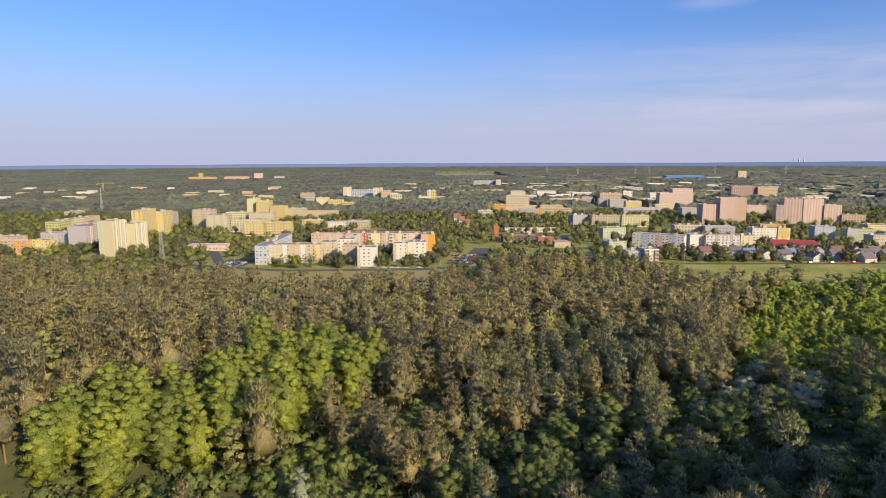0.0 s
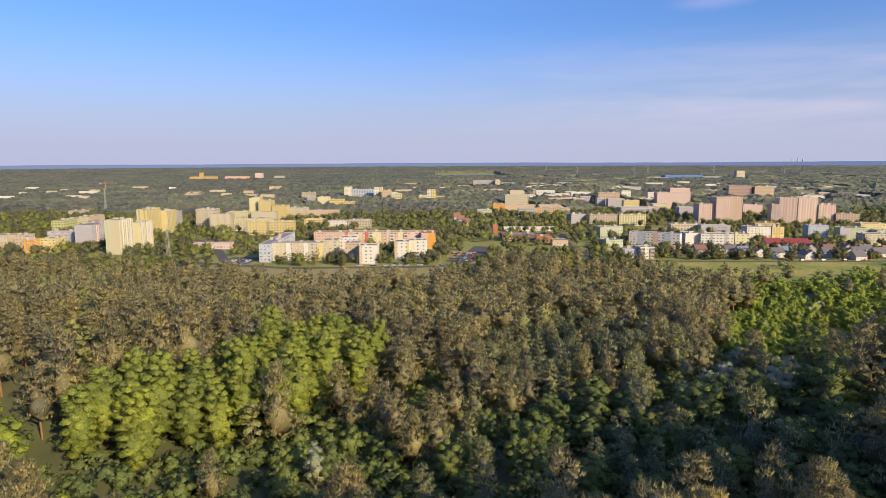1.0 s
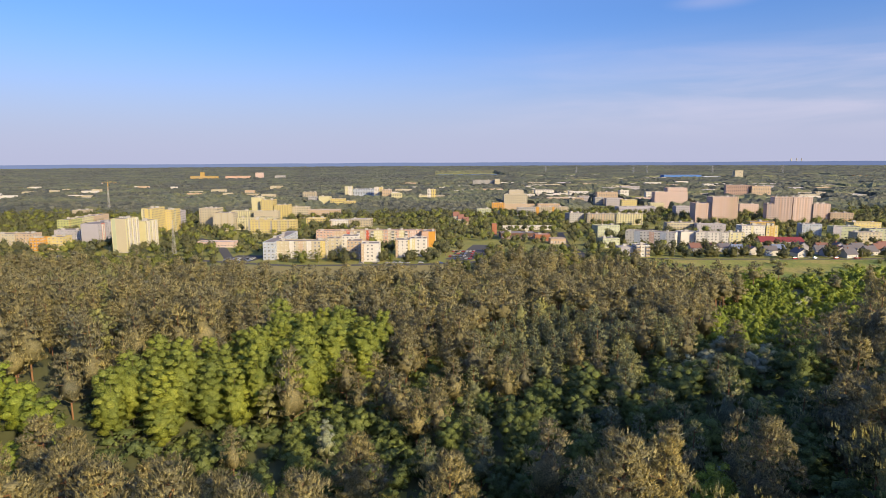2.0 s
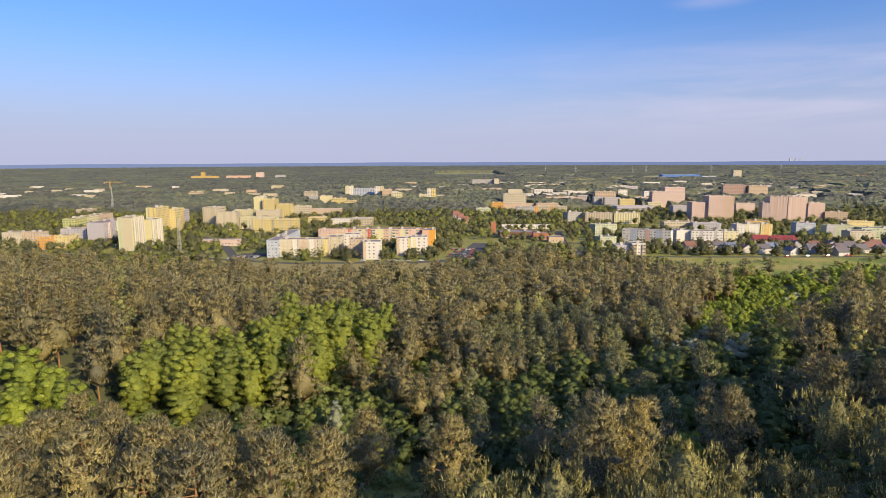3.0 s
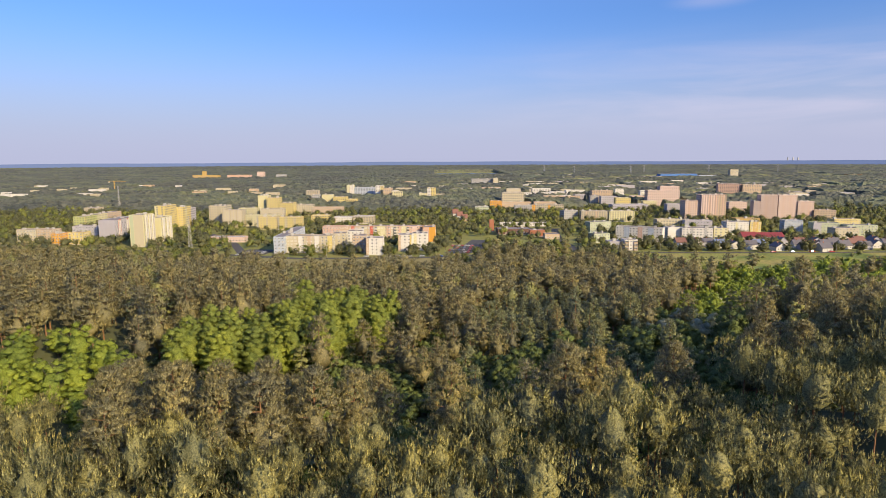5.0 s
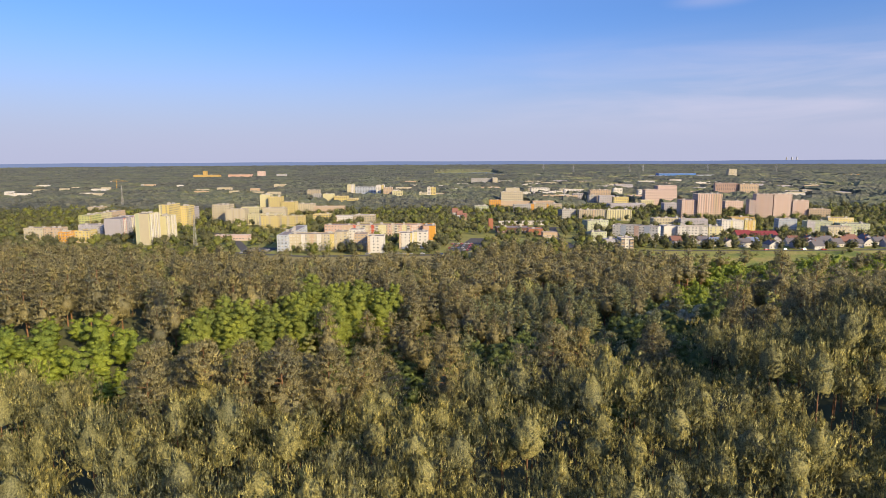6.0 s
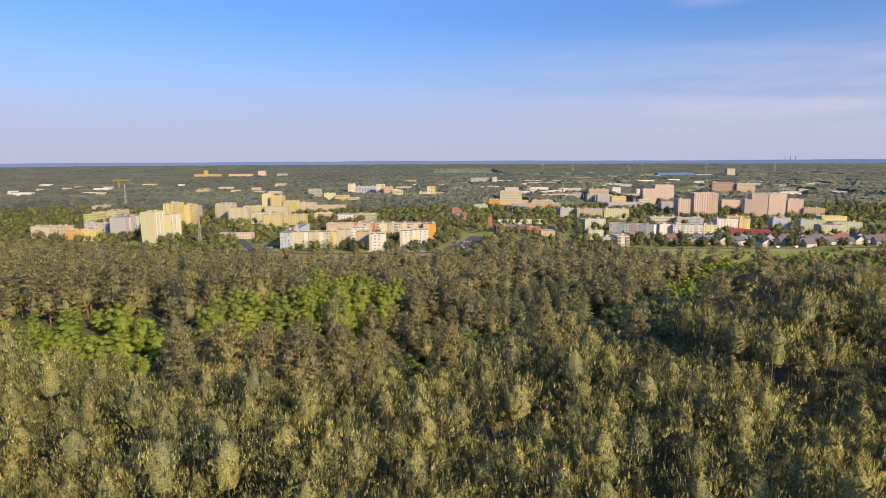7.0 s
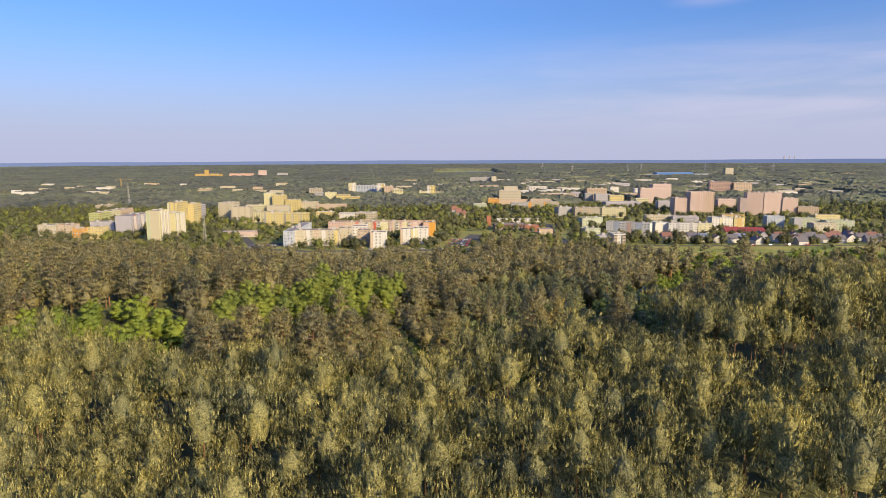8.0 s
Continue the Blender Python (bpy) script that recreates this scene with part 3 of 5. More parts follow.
block(-28, 1113, 16.1, 16, 28, 10, "yellow", look_of="yellow and white stepped far tower", bands=((0.0, 0.4, "white"),))

# middle: brick church-like house, brick stack, towers and pavilions
gable_house(14, 760, 7, 10, 10, 15, "white", "terracotta", "white house with steep terracotta roof, tallest of three", name="manor_house")
gable_house(20, 756, 7, 9, 7, 12, "white", "terracotta", "white house wing with steep terracotta roof", name="manor_house", chimney=False)
gable_house(26, 752, 7, 9, 4.5, 9, "peach", "terracotta", "peach house wing with low terracotta roof", name="manor_house", chimney=False)
block(60, 604, 36, 22, 6, 1, "brown", look_of="low brown works hall with a wide grey roof", huts=2, name="works_hall", category="hall", blank_side=True)
block(53, 634, 5.3, 7, 13, 3, "brick", look_of="narrow red brick stair tower of an old works", blank_front=True, blank_side=True, huts=0, name="brick_tower", category="tower")
block(51, 884, 21.3, 14, 9, 3, "pale green", roof=M_ROOFLIGHT)
block(100, 969, 37.6, 16, 26, 9, "cream", look_of="cream nine-storey tower block with raised middle", huts=4)
block(110, 990, 24, 14, 31, 11, "cream")
block(77, 925, 18.9, 14, 15, 5, "orange")
block(96, 927, 47.3, 12, 13, 4, "peach")
block(146, 915, 34, 12, 14, 4, "peach")
block(138, 881, 48.2, 12, 12, 4, "beige", look_of="beige four-storey slab with orange end strips", bands=((0.0, 0.1, "orange"), (0.5, 0.58, "orange")), huts=3)
block(110, 873, 26.7, 12, 12, 4, "grey")
# The shaded front is done by grey wall colour.
block(160, 746, 20.8, 12, 14, 5, "grey", look_of="five-storey slab, the shade of its front put in as grey", rot=18)
block(181, 739, 35.6, 12, 14, 5, "beige", bands=((0.15, 0.25, "peach"), (0.5, 0.6, "peach")), huts=4)
block(217, 737, 32.8, 12, 14, 5, "pale yellow", huts=3)
block(267, 900, 55.9, 24, 10, 2, "lavender", look_of="pale lavender shopping hall with flat roof", roof=M_ROOFLIGHT, name="shopping_hall", category="hall", blank_side=True)
block(297, 990, 25.7, 12, 15, 5, "yellow")
block(284, 1103, 38.7, 14, 22, 8, "peach", huts=3)
# Shade is in the grey of the wall.
block(88, 1749, 62, 16, 25, 9, "grey", look_of="long far slab with shade put in as grey")
block(150, 1730, 14.3, 20, 27, 9, "cream")
block(92, 584, 15.3, 12, 7, 2, "brick", look_of="orange brick pavilion with flat roof", name="pavilion", category="pavilion", blank_front=True, huts=1)
block(104, 563, 15, 12, 5.5, 1, "peach", look_of="low peach service building", name="pavilion", category="pavilion", huts=0)
block(163, 617, 26, 13, 12, 4, "pale green", rot=14)
block(147, 534, 17, 13, 9, 3, "pale green", look_of="pale green three-storey block with pale roof", rot=14)
block(70, 685, 62, 10, 4.5, 1, "white", look_of="long low white row of shops", name="shop_row", category="shop", roof=M_ROOFLIGHT, huts=0)
block(174, 556, 45, 12, 14, 5, "white", look_of="white five-storey slab with blue panels, in shade", rot=-30, bands=((0.18, 0.3, "pale blue"), (0.48, 0.58, "salmon"), (0.7, 0.82, "pale blue")), huts=3)
block(222, 543, 13.6, 14, 14, 5, "white", look_of="white five-storey block with a blank end wall", blank_front=True, huts=1)
block(161, 482, 11.7, 12, 10, 3, "white", look_of="white three-storey villa with loggia balconies", balconies=(0, 2), bays=3, huts=1, balc="peach")
block(148, 486, 12, 12, 8, 2, "lavender", roof=M_ROOFLIGHT, huts=1)

# east: pink towers, white slabs, houses at the meadow
block(348, 980, 54, 16, 28, 10, "pink", look_of="pink ten-storey long tower block", huts=3)
block(376, 1000, 33, 16, 34, 12, "pink", look_of="pink twelve-storey tower section with a shaded side")
block(327, 766, 22, 18, 25, 9, "pink", look_of="pink nine-storey tower with salmon window strips", bands=((0.2, 0.3, "salmon"), (0.6, 0.7, "salmon")))
block(347, 762, 33, 18, 33, 12, "pink", look_of="pink twelve-storey tower with salmon and orange strips", bands=((0.3, 0.38, "salmon"), (0.55, 0.62, "salmon"), (0.68, 0.82, "peach"), (0.83, 0.91, "salmon"), (0.92, 1.0, "peach")), huts=4)
block(550, 1165, 41, 30, 31, 11, "salmon", look_of="brownish shaded eleven-storey tower", rot=-18)
block(591, 1147, 37, 16, 30, 11, "peach", look_of="sunlit peach eleven-storey tower block")
block(419, 748, 20.5, 18, 33, 12, "pink", look_of="pink twelve-storey tower in shade", rot=-12, bands=((0.3, 0.42, "salmon"), (0.7, 0.8, "salmon")), huts=3)
block(440, 743, 24, 18, 33, 12, "pink", look_of="pink twelve-storey tower with salmon strips", bands=((0.2, 0.3, "salmon"), (0.6, 0.7, "salmon")), huts=3)
block(464.5, 741, 21, 16, 25, 9, "pink", bands=((0.25, 0.36, "salmon"), (0.65, 0.76, "salmon")))
block(411, 750, 9, 16, 25, 9, "pink", look_of="pink nine-storey tower section in shade", rot=-12, bands=((0.3, 0.42, "lavender"),))
block(1139, 2366, 32, 20, 38, 12, "cream", look_of="lone cream far tower block")
block(439, 879, 28, 12, 15, 5, "pink")
block(484, 737, 26, 14, 14, 5, "peach", rot=-10)
block(250, 654, 34, 12, 11, 3, "cream", huts=3)
block(277, 640, 30, 12, 11, 3, "lavender", roof=M_ROOFLIGHT, rot=-8)
block(234, 538, 28.5, 12, 14, 5, "white", look_of="white five-storey slab with grey stair strips, in shade", rot=-8, bands=((0.28, 0.36, "grey"), (0.72, 0.8, "grey")), huts=2)
block(263, 534, 14, 14, 14, 5, "pale yellow", bays=3)
block(303, 593, 24, 13, 14, 5, "white", look_of="white five-storey slab with yellow strips", bands=((0.4, 0.5, "pale yellow"),), huts=2)
block(327.5, 592, 12, 13, 14, 5, "yellow", bays=3, bands=((0.3, 0.7, "ochre"),))
block(372, 606, 19, 13, 14, 5, "pale blue", rot=-8)
block(394, 590, 26, 13, 13, 4, "pale green", rot=-8, bands=((0.0, 0.3, "lavender"),))
block(395, 555, 24, 13, 11, 4, "cream")
block(447, 638, 30, 13, 12, 4, "yellow")
block(420, 575, 30, 13, 12, 4, "pale green", rot=-6)
block(345, 660, 28, 13, 11, 3, "ochre", look_of="ochre low works building", huts=1)
block(695, 1209, 160, 30, 10, 2, "grey", look_of="long grey factory hall with pale roof", roof=M_ROOFLIGHT, name="factory_hall", category="hall", blank_side=True, huts=4)
gable_house(306, 540, 30, 14, 4.5, 8, "lavender", "red", "long low white building with bright red roof", name="market_hall")
gable_house(290, 530, 14, 12, 6, 10, "peach", "red", "peach house with red hipped roof")
gable_house(230, 500, 9, 10, 4.5, 8, "white", "brown", "white house with dark brown roof", along_x=False)
gable_house(216, 504, 9, 10, 4.5, 8, "lavender", "brown", "house with reddish brown roof beside the slab")
gable_house(242, 505, 9, 10, 4.5, 7.5, "white", "dark grey", "white house with dark grey roof")
gable_house(259, 490, 10.5, 12, 3.6, 7.0, "white", "dark grey", "white gabled house with dark grey roof", along_x=False)
gable_house(249, 496, 9, 9, 4.5, 7.8, "white", "blue grey", "white house with bluish metal roof")
gable_house(293, 476, 10, 12, 3.6, 7.0, "white", "dark grey", "white gabled house with dark grey roof by the meadow", along_x=False)
gable_house(272, 486, 10, 9, 4.6, 7.8, "white", "dark grey", "row house with dark grey roof and dormers")
gable_house(283, 494, 10, 9, 4.6, 7.8, "lavender", "blue grey", "row house with bluish grey roof")
for i, (hx, hy, rc) in enumerate([(318, 492, "dark grey"), (331, 486, "brown"), (344, 493, "dark grey"), (357, 485, "dark grey"), (329, 508, "brown"), (345, 510, "dark grey"),
                                  (360, 506, "dark grey"), (374, 498, "brown"), (372, 482, "dark grey"), (388, 490, "dark grey"), (318, 478, "dark grey"), (388, 512, "brown"), (404, 498, "dark grey"), (404, 515, "dark grey"), (420, 505, "brown"), (330, 470, "dark grey"), (402, 482, "dark grey"), (314, 512, "dark grey"), (419, 488, "dark grey")]):
    # Lavender puts shade into the wall colour of two houses in three.
    gable_house(hx, hy, 9.5, 10, 3.4 + 0.3 * (i % 3), 7.2 + 0.3 * (i % 2), ("white", "lavender", "lavender")[i % 3], rc, f"pale terraced house with {rc} pitched roof", along_x=i % 4 != 1, rot=-6 + 4 * (i % 4))

# far halls, works and villages
FAR_HALLS = random.Random(11)


def far_hall(x, y, w, h, colour):
    block(x, y, w, 32, h, 2, colour, roof=M_ROOFLIGHT, look_of=f"long {colour} industrial hall with flat roof", huts=2, name="industrial_hall", category="hall", blank_side=True)


block(156, 1149, 21, 14, 16, 5, "white", roof=M_ROOFLIGHT, huts=1)
block(197, 1280, 40, 14, 18, 6, "white", roof=M_ROOFLIGHT, huts=1)
block(195, 1182, 25, 14, 14, 4, "white", roof=M_ROOFLIGHT, huts=1)
block(223, 1202, 29, 14, 15, 5, "white", roof=M_ROOFLIGHT, huts=1)
block(263, 1244, 41, 14, 16, 5, "white", roof=M_ROOFLIGHT, huts=1)
block(230, 1122, 18, 14, 12, 4, "white", roof=M_ROOFLIGHT, huts=1)
block(263, 1155, 21, 14, 12, 4, "lavender", roof=M_ROOFLIGHT, huts=1)
block(149, 1348, 31, 14, 15, 5, "cream", roof=M_ROOFLIGHT, huts=1)
block(102, 1414, 50, 14, 12, 4, "lavender", roof=M_ROOFLIGHT, huts=1)
block(11, 1397, 30, 14, 12, 4, "white", roof=M_ROOFLIGHT, huts=1)
block(45, 1420, 39, 14, 12, 4, "grey", roof=M_ROOFLIGHT, huts=1)
block(273, 1069, 15, 14, 14, 4, "grey", roof=M_ROOFLIGHT, huts=1)
block(288, 1051, 29, 14, 14, 4, "lavender", roof=M_ROOFLIGHT, huts=1)
block(346, 1063, 25, 14, 14, 4, "pink", roof=M_ROOFLIGHT, huts=1)
block(331, 842, 22, 14, 15, 5, "lavender", roof=M_ROOFLIGHT, huts=1)
block(487, 1154, 23, 14, 10, 3, "white", roof=M_ROOFLIGHT, huts=1)
block(393, 837, 19, 14, 12, 4, "pink", roof=M_ROOFLIGHT, huts=1)
block(332, 952, 22, 14, 12, 4, "pale yellow", roof=M_ROOFLIGHT, huts=1)
far_hall(314, 1622, 103, 10, "cream")
far_hall(429, 1624, 63, 11, "cream")
far_hall(418, 1768, 46, 10, "white")
far_hall(454, 2083, 134, 9, "grey")
far_hall(210, 2631, 73, 9, "white")
far_hall(288, 2569, 47, 8, "white")
far_hall(430, 2725, 88, 8, "cream")
far_hall(664, 2350, 87, 8, "white")
far_hall(649, 2091, 87, 8, "beige")
far_hall(637, 1884, 70, 8, "grey")
far_hall(753, 1270, 53, 9, "beige")
far_hall(763, 1082, 23, 9, "cream")
far_hall(-80, 1788, 107, 8, "cream")
far_hall(389, 1061, 29, 10, "pale yellow")
far_hall(-61, 2810, 78, 8, "white")
for i in range(54):                    # the white quarter beyond the middle of town
    fy = FAR_HALLS.uniform(1080, 1850)
    fx = fy * FAR_HALLS.uniform(0.13, 0.66) if i % 4 else fy * FAR_HALLS.uniform(-0.1, 0.2)
    block(fx, fy, FAR_HALLS.uniform(20, 48), 13, FAR_HALLS.uniform(11, 17), 4, FAR_HALLS.choice(["white", "white", "cream", "lavender", "peach", "beige"]), roof=M_ROOFLIGHT, huts=1, blank_side=True)
for i in range(26):                    # pale industrial halls
    fx, fy = FAR_HALLS.uniform(250, 1700), FAR_HALLS.uniform(1650, 2900)
    block(fx, fy, FAR_HALLS.uniform(30, 120), FAR_HALLS.uniform(25, 50), FAR_HALLS.uniform(7, 13), 2, FAR_HALLS.choice(["white", "cream", "grey", "beige", "pink"]), roof=M_ROOFLIGHT,
          look_of="low pale industrial hall in the distance", huts=1, name="industrial_hall", category="hall", blank_side=True, blank_front=i % 2 == 0)
for fx, fy, fw, fh, fc in ((890, 2440, 150, 20, "blue"), (1040, 2420, 70, 14, "pale blue"), (860, 2480, 40, 10, "blue"), (1640, 2450, 90, 12, "orange")):
    block(fx, fy, fw, 40, fh, 2, fc, look_of=f"far {fc} warehouse with flat roof", roof=M_ROOFLIGHT, huts=0, name="warehouse", category="warehouse", blank_front=True, blank_side=True)
for i in range(30):                    # houses among the western trees
    fx, fy = FAR_HALLS.uniform(-1350, -330), FAR_HALLS.uniform(1150, 1650)
    block(fx, fy, FAR_HALLS.uniform(12, 34), 12, FAR_HALLS.uniform(14, 19), 3, FAR_HALLS.choice(["white", "peach", "cream", "beige", "white"]), roof=FAR_HALLS.choice([M_ROOF, M_ROOFLIGHT]),
          look_of="pale low house among far trees", huts=0, name="house", category="house", blank_side=True, blank_front=fy > 1400)
block(-1020, 2464, 104, 30, 22, 4, "ochre", look_of="long ochre works building in the forest", huts=2, name="works_building", category="factory")
block(-985, 2478, 14, 14, 38, 3, "ochre", look_of="ochre works tower above the forest", blank_front=True, blank_side=True, huts=0, name="works_tower", category="tower")
block(-890, 2500, 95, 30, 22, 2, "salmon", look_of="long salmon works hall in the forest", huts=1, name="works_building", category="factory")
block(-781, 2547, 30, 20, 34, 6, "pink", look_of="pink grey far block in the forest")
block(-700, 2547, 40, 20, 22, 2, "grey", look_of="grey far sheds in the forest", huts=0, name="works_building", category="factory")
block(-560, 900, 20, 20, 9, 2, "beige", look_of="beige house with pale roof at the junction", name="house", category="house")
# ---- trees ----
def unit(v):
    return v / (np.linalg.norm(v, axis=-1, keepdims=True) + 1e-9)


def turned(v, t, n):
    """Turns every triangle to the side that its soft normals point to."""
    a, b, c = v[t[:, 0]], v[t[:, 1]], v[t[:, 2]]
    away = (np.cross(b - a, c - a) * n[t].mean(1)).sum(1) < 0
    t = t.copy()
    t[away] = t[away][:, ::-1]
    return v, t, n


def soft_merge(pieces):
    """Joins pieces of verts, tris and normals."""
    vs, ts, ns, k = [], [], [], 0
    for v, t, n in pieces:
        vs.append(v), ts.append(t + k), ns.append(n)
        k += len(v)
    return np.concatenate(vs), np.concatenate(ts), np.concatenate(ns)


def lumps(centres, rx, rz, heart, g, sides=6, rings=2, rough=0.16, own=1.0):
    """Uneven closed lumps of dense foliage round the centres, shaded as one rounded mass round the heart."""
    c = np.asarray(centres, float)
    m = len(c)
    rx, rz = np.broadcast_to(rx, m)[:, None], np.broadcast_to(rz, m)[:, None]
    up = np.linspace(-1, 1, rings + 2)[1:-1] if rings > 1 else np.array([0.0])
    dirs = [(0, 0, -1)]
    for k, u in enumerate(up):
        w = math.sqrt(1 - u * u)
        dirs += [(w * math.cos(2 * math.pi * (i + 0.5 * k) / sides), w * math.sin(2 * math.pi * (i + 0.5 * k) / sides), u) for i in range(sides)]
    dirs = np.array(dirs + [(0, 0, 1)])
    d = dirs[None] * g.uniform(1 - rough, 1 + rough, (m, len(dirs), 1))
    off = d * np.stack([rx, rx, rz], -1)
    v = c[:, None] + off
    n = unit(own * unit(off / np.stack([rx, rx, rz], -1) ** 1.5) + unit(v - np.asarray(heart)))
    k = len(dirs)
    one = [(0, 1 + (i + 1) % sides, 1 + i) for i in range(sides)]
    for q in range(rings - 1):
        lo, hi = 1 + q * sides, 1 + (q + 1) * sides
        for i in range(sides):
            j = (i + 1) % sides
            one += [(lo + i, lo + j, hi + i), (lo + j, hi + j, hi + i)]
    lo = 1 + (rings - 1) * sides
    one += [(k - 1, lo + i, lo + (i + 1) % sides) for i in range(sides)]
    t = (np.array(one)[None] + (np.arange(m) * k)[:, None, None]).reshape(-1, 3)
    return turned(v.reshape(-1, 3), t, n.reshape(-1, 3))


def needles(points, ways, out, length, width, g, blades=3, fan=0.3, soft=0.62):
    """Brushes of needles: narrow pointed blades that fan along each way."""
    p, w, o = (np.repeat(np.asarray(a, float), blades, 0) for a in (points, ways, out))
    n = len(p)
    w = unit(unit(w) + g.normal(0, fan, (n, 3)))
    s = unit(np.cross(w, g.normal(0, 1, (n, 3))))
    L = length * g.uniform(0.65, 1.3, (n, 1))
    base = p - w * L * 0.3 + s * g.uniform(-1, 1, (n, 1)) * width
    own = np.cross(s, w)
    own *= np.where((own * o).sum(1) < 0, -1, 1)[:, None]
    nrm = unit(soft * unit(o) + (1 - soft) * own)
    v = np.stack([base + s * width * 0.5, base - s * width * 0.5, base + w * L], 1).reshape(-1, 3)
    return turned(v, np.arange(3 * n).reshape(-1, 3), np.repeat(nrm, 3, 0))


def leaves(points, out, size, g, spread=0.6, soft=0.7):
    """Leaf sprays: small four-cornered pieces that look roughly outwards."""
    n = len(points)
    w = unit(unit(out) + g.normal(0, spread, (n, 3)))
    s = unit(np.cross(w, g.normal(0, 1, (n, 3))))
    u = np.cross(w, s)
    a = size * g.uniform(0.6, 1.25, (n, 1))
    v = np.concatenate([points - s * a, points - u * a * 0.6, points + s * a, points + u * a * 0.6])
    i = np.arange(n)
    t = np.concatenate([np.stack([i, i + n, i + 2 * n], 1), np.stack([i, i + 2 * n, i + 3 * n], 1)])
    return turned(v, t, np.tile(unit(soft * unit(out) + (1 - soft) * w), (4, 1)))


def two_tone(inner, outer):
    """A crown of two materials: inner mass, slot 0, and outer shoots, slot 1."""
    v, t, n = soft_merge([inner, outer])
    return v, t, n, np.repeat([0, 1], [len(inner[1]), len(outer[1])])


def one_tone(pieces):
    v, t, n = soft_merge(pieces)
    return v, t, n, np.zeros(len(t), int)


def spindle(levels, g, sides=10, rough=0.35):
    """A closed uneven body of rings, given as height and radius from low to high."""
    ang = 2 * math.pi * np.arange(sides) / sides
    v, n = [(0, 0, levels[0][0] - 0.3)], [(0, 0, -1)]
    for k, (z, rad) in enumerate(levels):
        for a in ang + 0.3 * k:
            q = rad * g.uniform(1 - rough, 1 + rough)
            v.append((q * math.cos(a), q * math.sin(a), z + g.uniform(-0.15, 0.15)))
            n.append((math.cos(a), math.sin(a), 0.2 + 0.6 * k / len(levels)))
    v.append((0, 0, levels[-1][0] + 0.4)), n.append((0, 0, 1))
    t = [(0, 1 + (i + 1) % sides, 1 + i) for i in range(sides)]
    for k in range(len(levels) - 1):
        for i in range(sides):
            lo, hi, j = 1 + k * sides, 1 + (k + 1) * sides, (i + 1) % sides
            t += [(lo + i, lo + j, hi + i), (lo + j, hi + j, hi + i)]
    lo = 1 + (len(levels) - 1) * sides
    t += [(len(v) - 1, lo + i, lo + (i + 1) % sides) for i in range(sides)]
    return turned(np.array(v, float), np.array(t), unit(np.array(n, float)))


def young_pine(seed, h=13.0, r=2.5, whorls=8, arms=8, low=0.54):
    """Dense young pine: a tapering dome of upswept boughs, each ending in a cluster of upright brushes and pale shoots."""
    g, q = np.random.default_rng(seed), random.Random(seed)
    mass, way, out, tips, tip_way, tip_out, levels = [], [], [], [], [], [], []
    for k in range(whorls):
        f = k / (whorls - 1)
        z = h * (low + (0.90 - low) * f)
        dome = max(0.0, (f - 0.36) / 0.64)
        reach = r * (0.10 + 0.90 * (1 - dome ** 1.9) ** 0.75) * (0.8 + 0.2 * min(1.0, 3 * f))
        levels.append((z + 0.15 * reach, reach * 0.36))
        m = max(3, round(arms * (1 - 0.55 * dome) * (0.75 if k < 2 else 1.0)))
        for i in range(m):
            a = 2 * math.pi * (i + q.uniform(0, 0.6)) / m + k * 1.3
            L = reach * q.uniform(0.55, 1.35)
            ca, sa = math.cos(a), math.sin(a)
            o = (0.75 * ca + q.gauss(0, 0.26), 0.75 * sa + q.gauss(0, 0.26), 0.35 + 0.5 * f + q.gauss(0, 0.18))
            lift = q.uniform(0.2, 0.6)
            for j in range(6 if k > 1 else 4):
                u = 0.48 + 0.56 * (j + q.random()) / 6
                mass.append((u * L * ca + q.gauss(0, 0.2), u * L * sa + q.gauss(0, 0.2), z + lift * L * u * u + q.gauss(0, 0.2)))
                way.append((0.5 * ca + q.gauss(0, 0.2), 0.5 * sa + q.gauss(0, 0.2), 0.95)), out.append(o)
            for j in range(4 if k > 1 else 2):
                u = q.uniform(0.74, 1.05)
                tips.append((L * ca * u + q.gauss(0, 0.15), L * sa * u + q.gauss(0, 0.15), z + lift * L * u + 0.15 + q.uniform(0, 0.35)))
                tip_way.append((0.14 * ca, 0.14 * sa, 1.0)), tip_out.append(o)
    for j in range(10):
        tips.append((q.gauss(0, 0.15), q.gauss(0, 0.15), h * (0.88 + 0.10 * j / 10)))
        tip_way.append((q.gauss(0, 0.1), q.gauss(0, 0.1), 1)), tip_out.append((q.gauss(0, 0.5), q.gauss(0, 0.5), 0.8))
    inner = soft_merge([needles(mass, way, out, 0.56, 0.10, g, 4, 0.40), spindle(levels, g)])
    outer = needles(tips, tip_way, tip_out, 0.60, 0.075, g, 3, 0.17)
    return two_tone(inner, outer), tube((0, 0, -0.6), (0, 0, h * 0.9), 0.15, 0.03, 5)


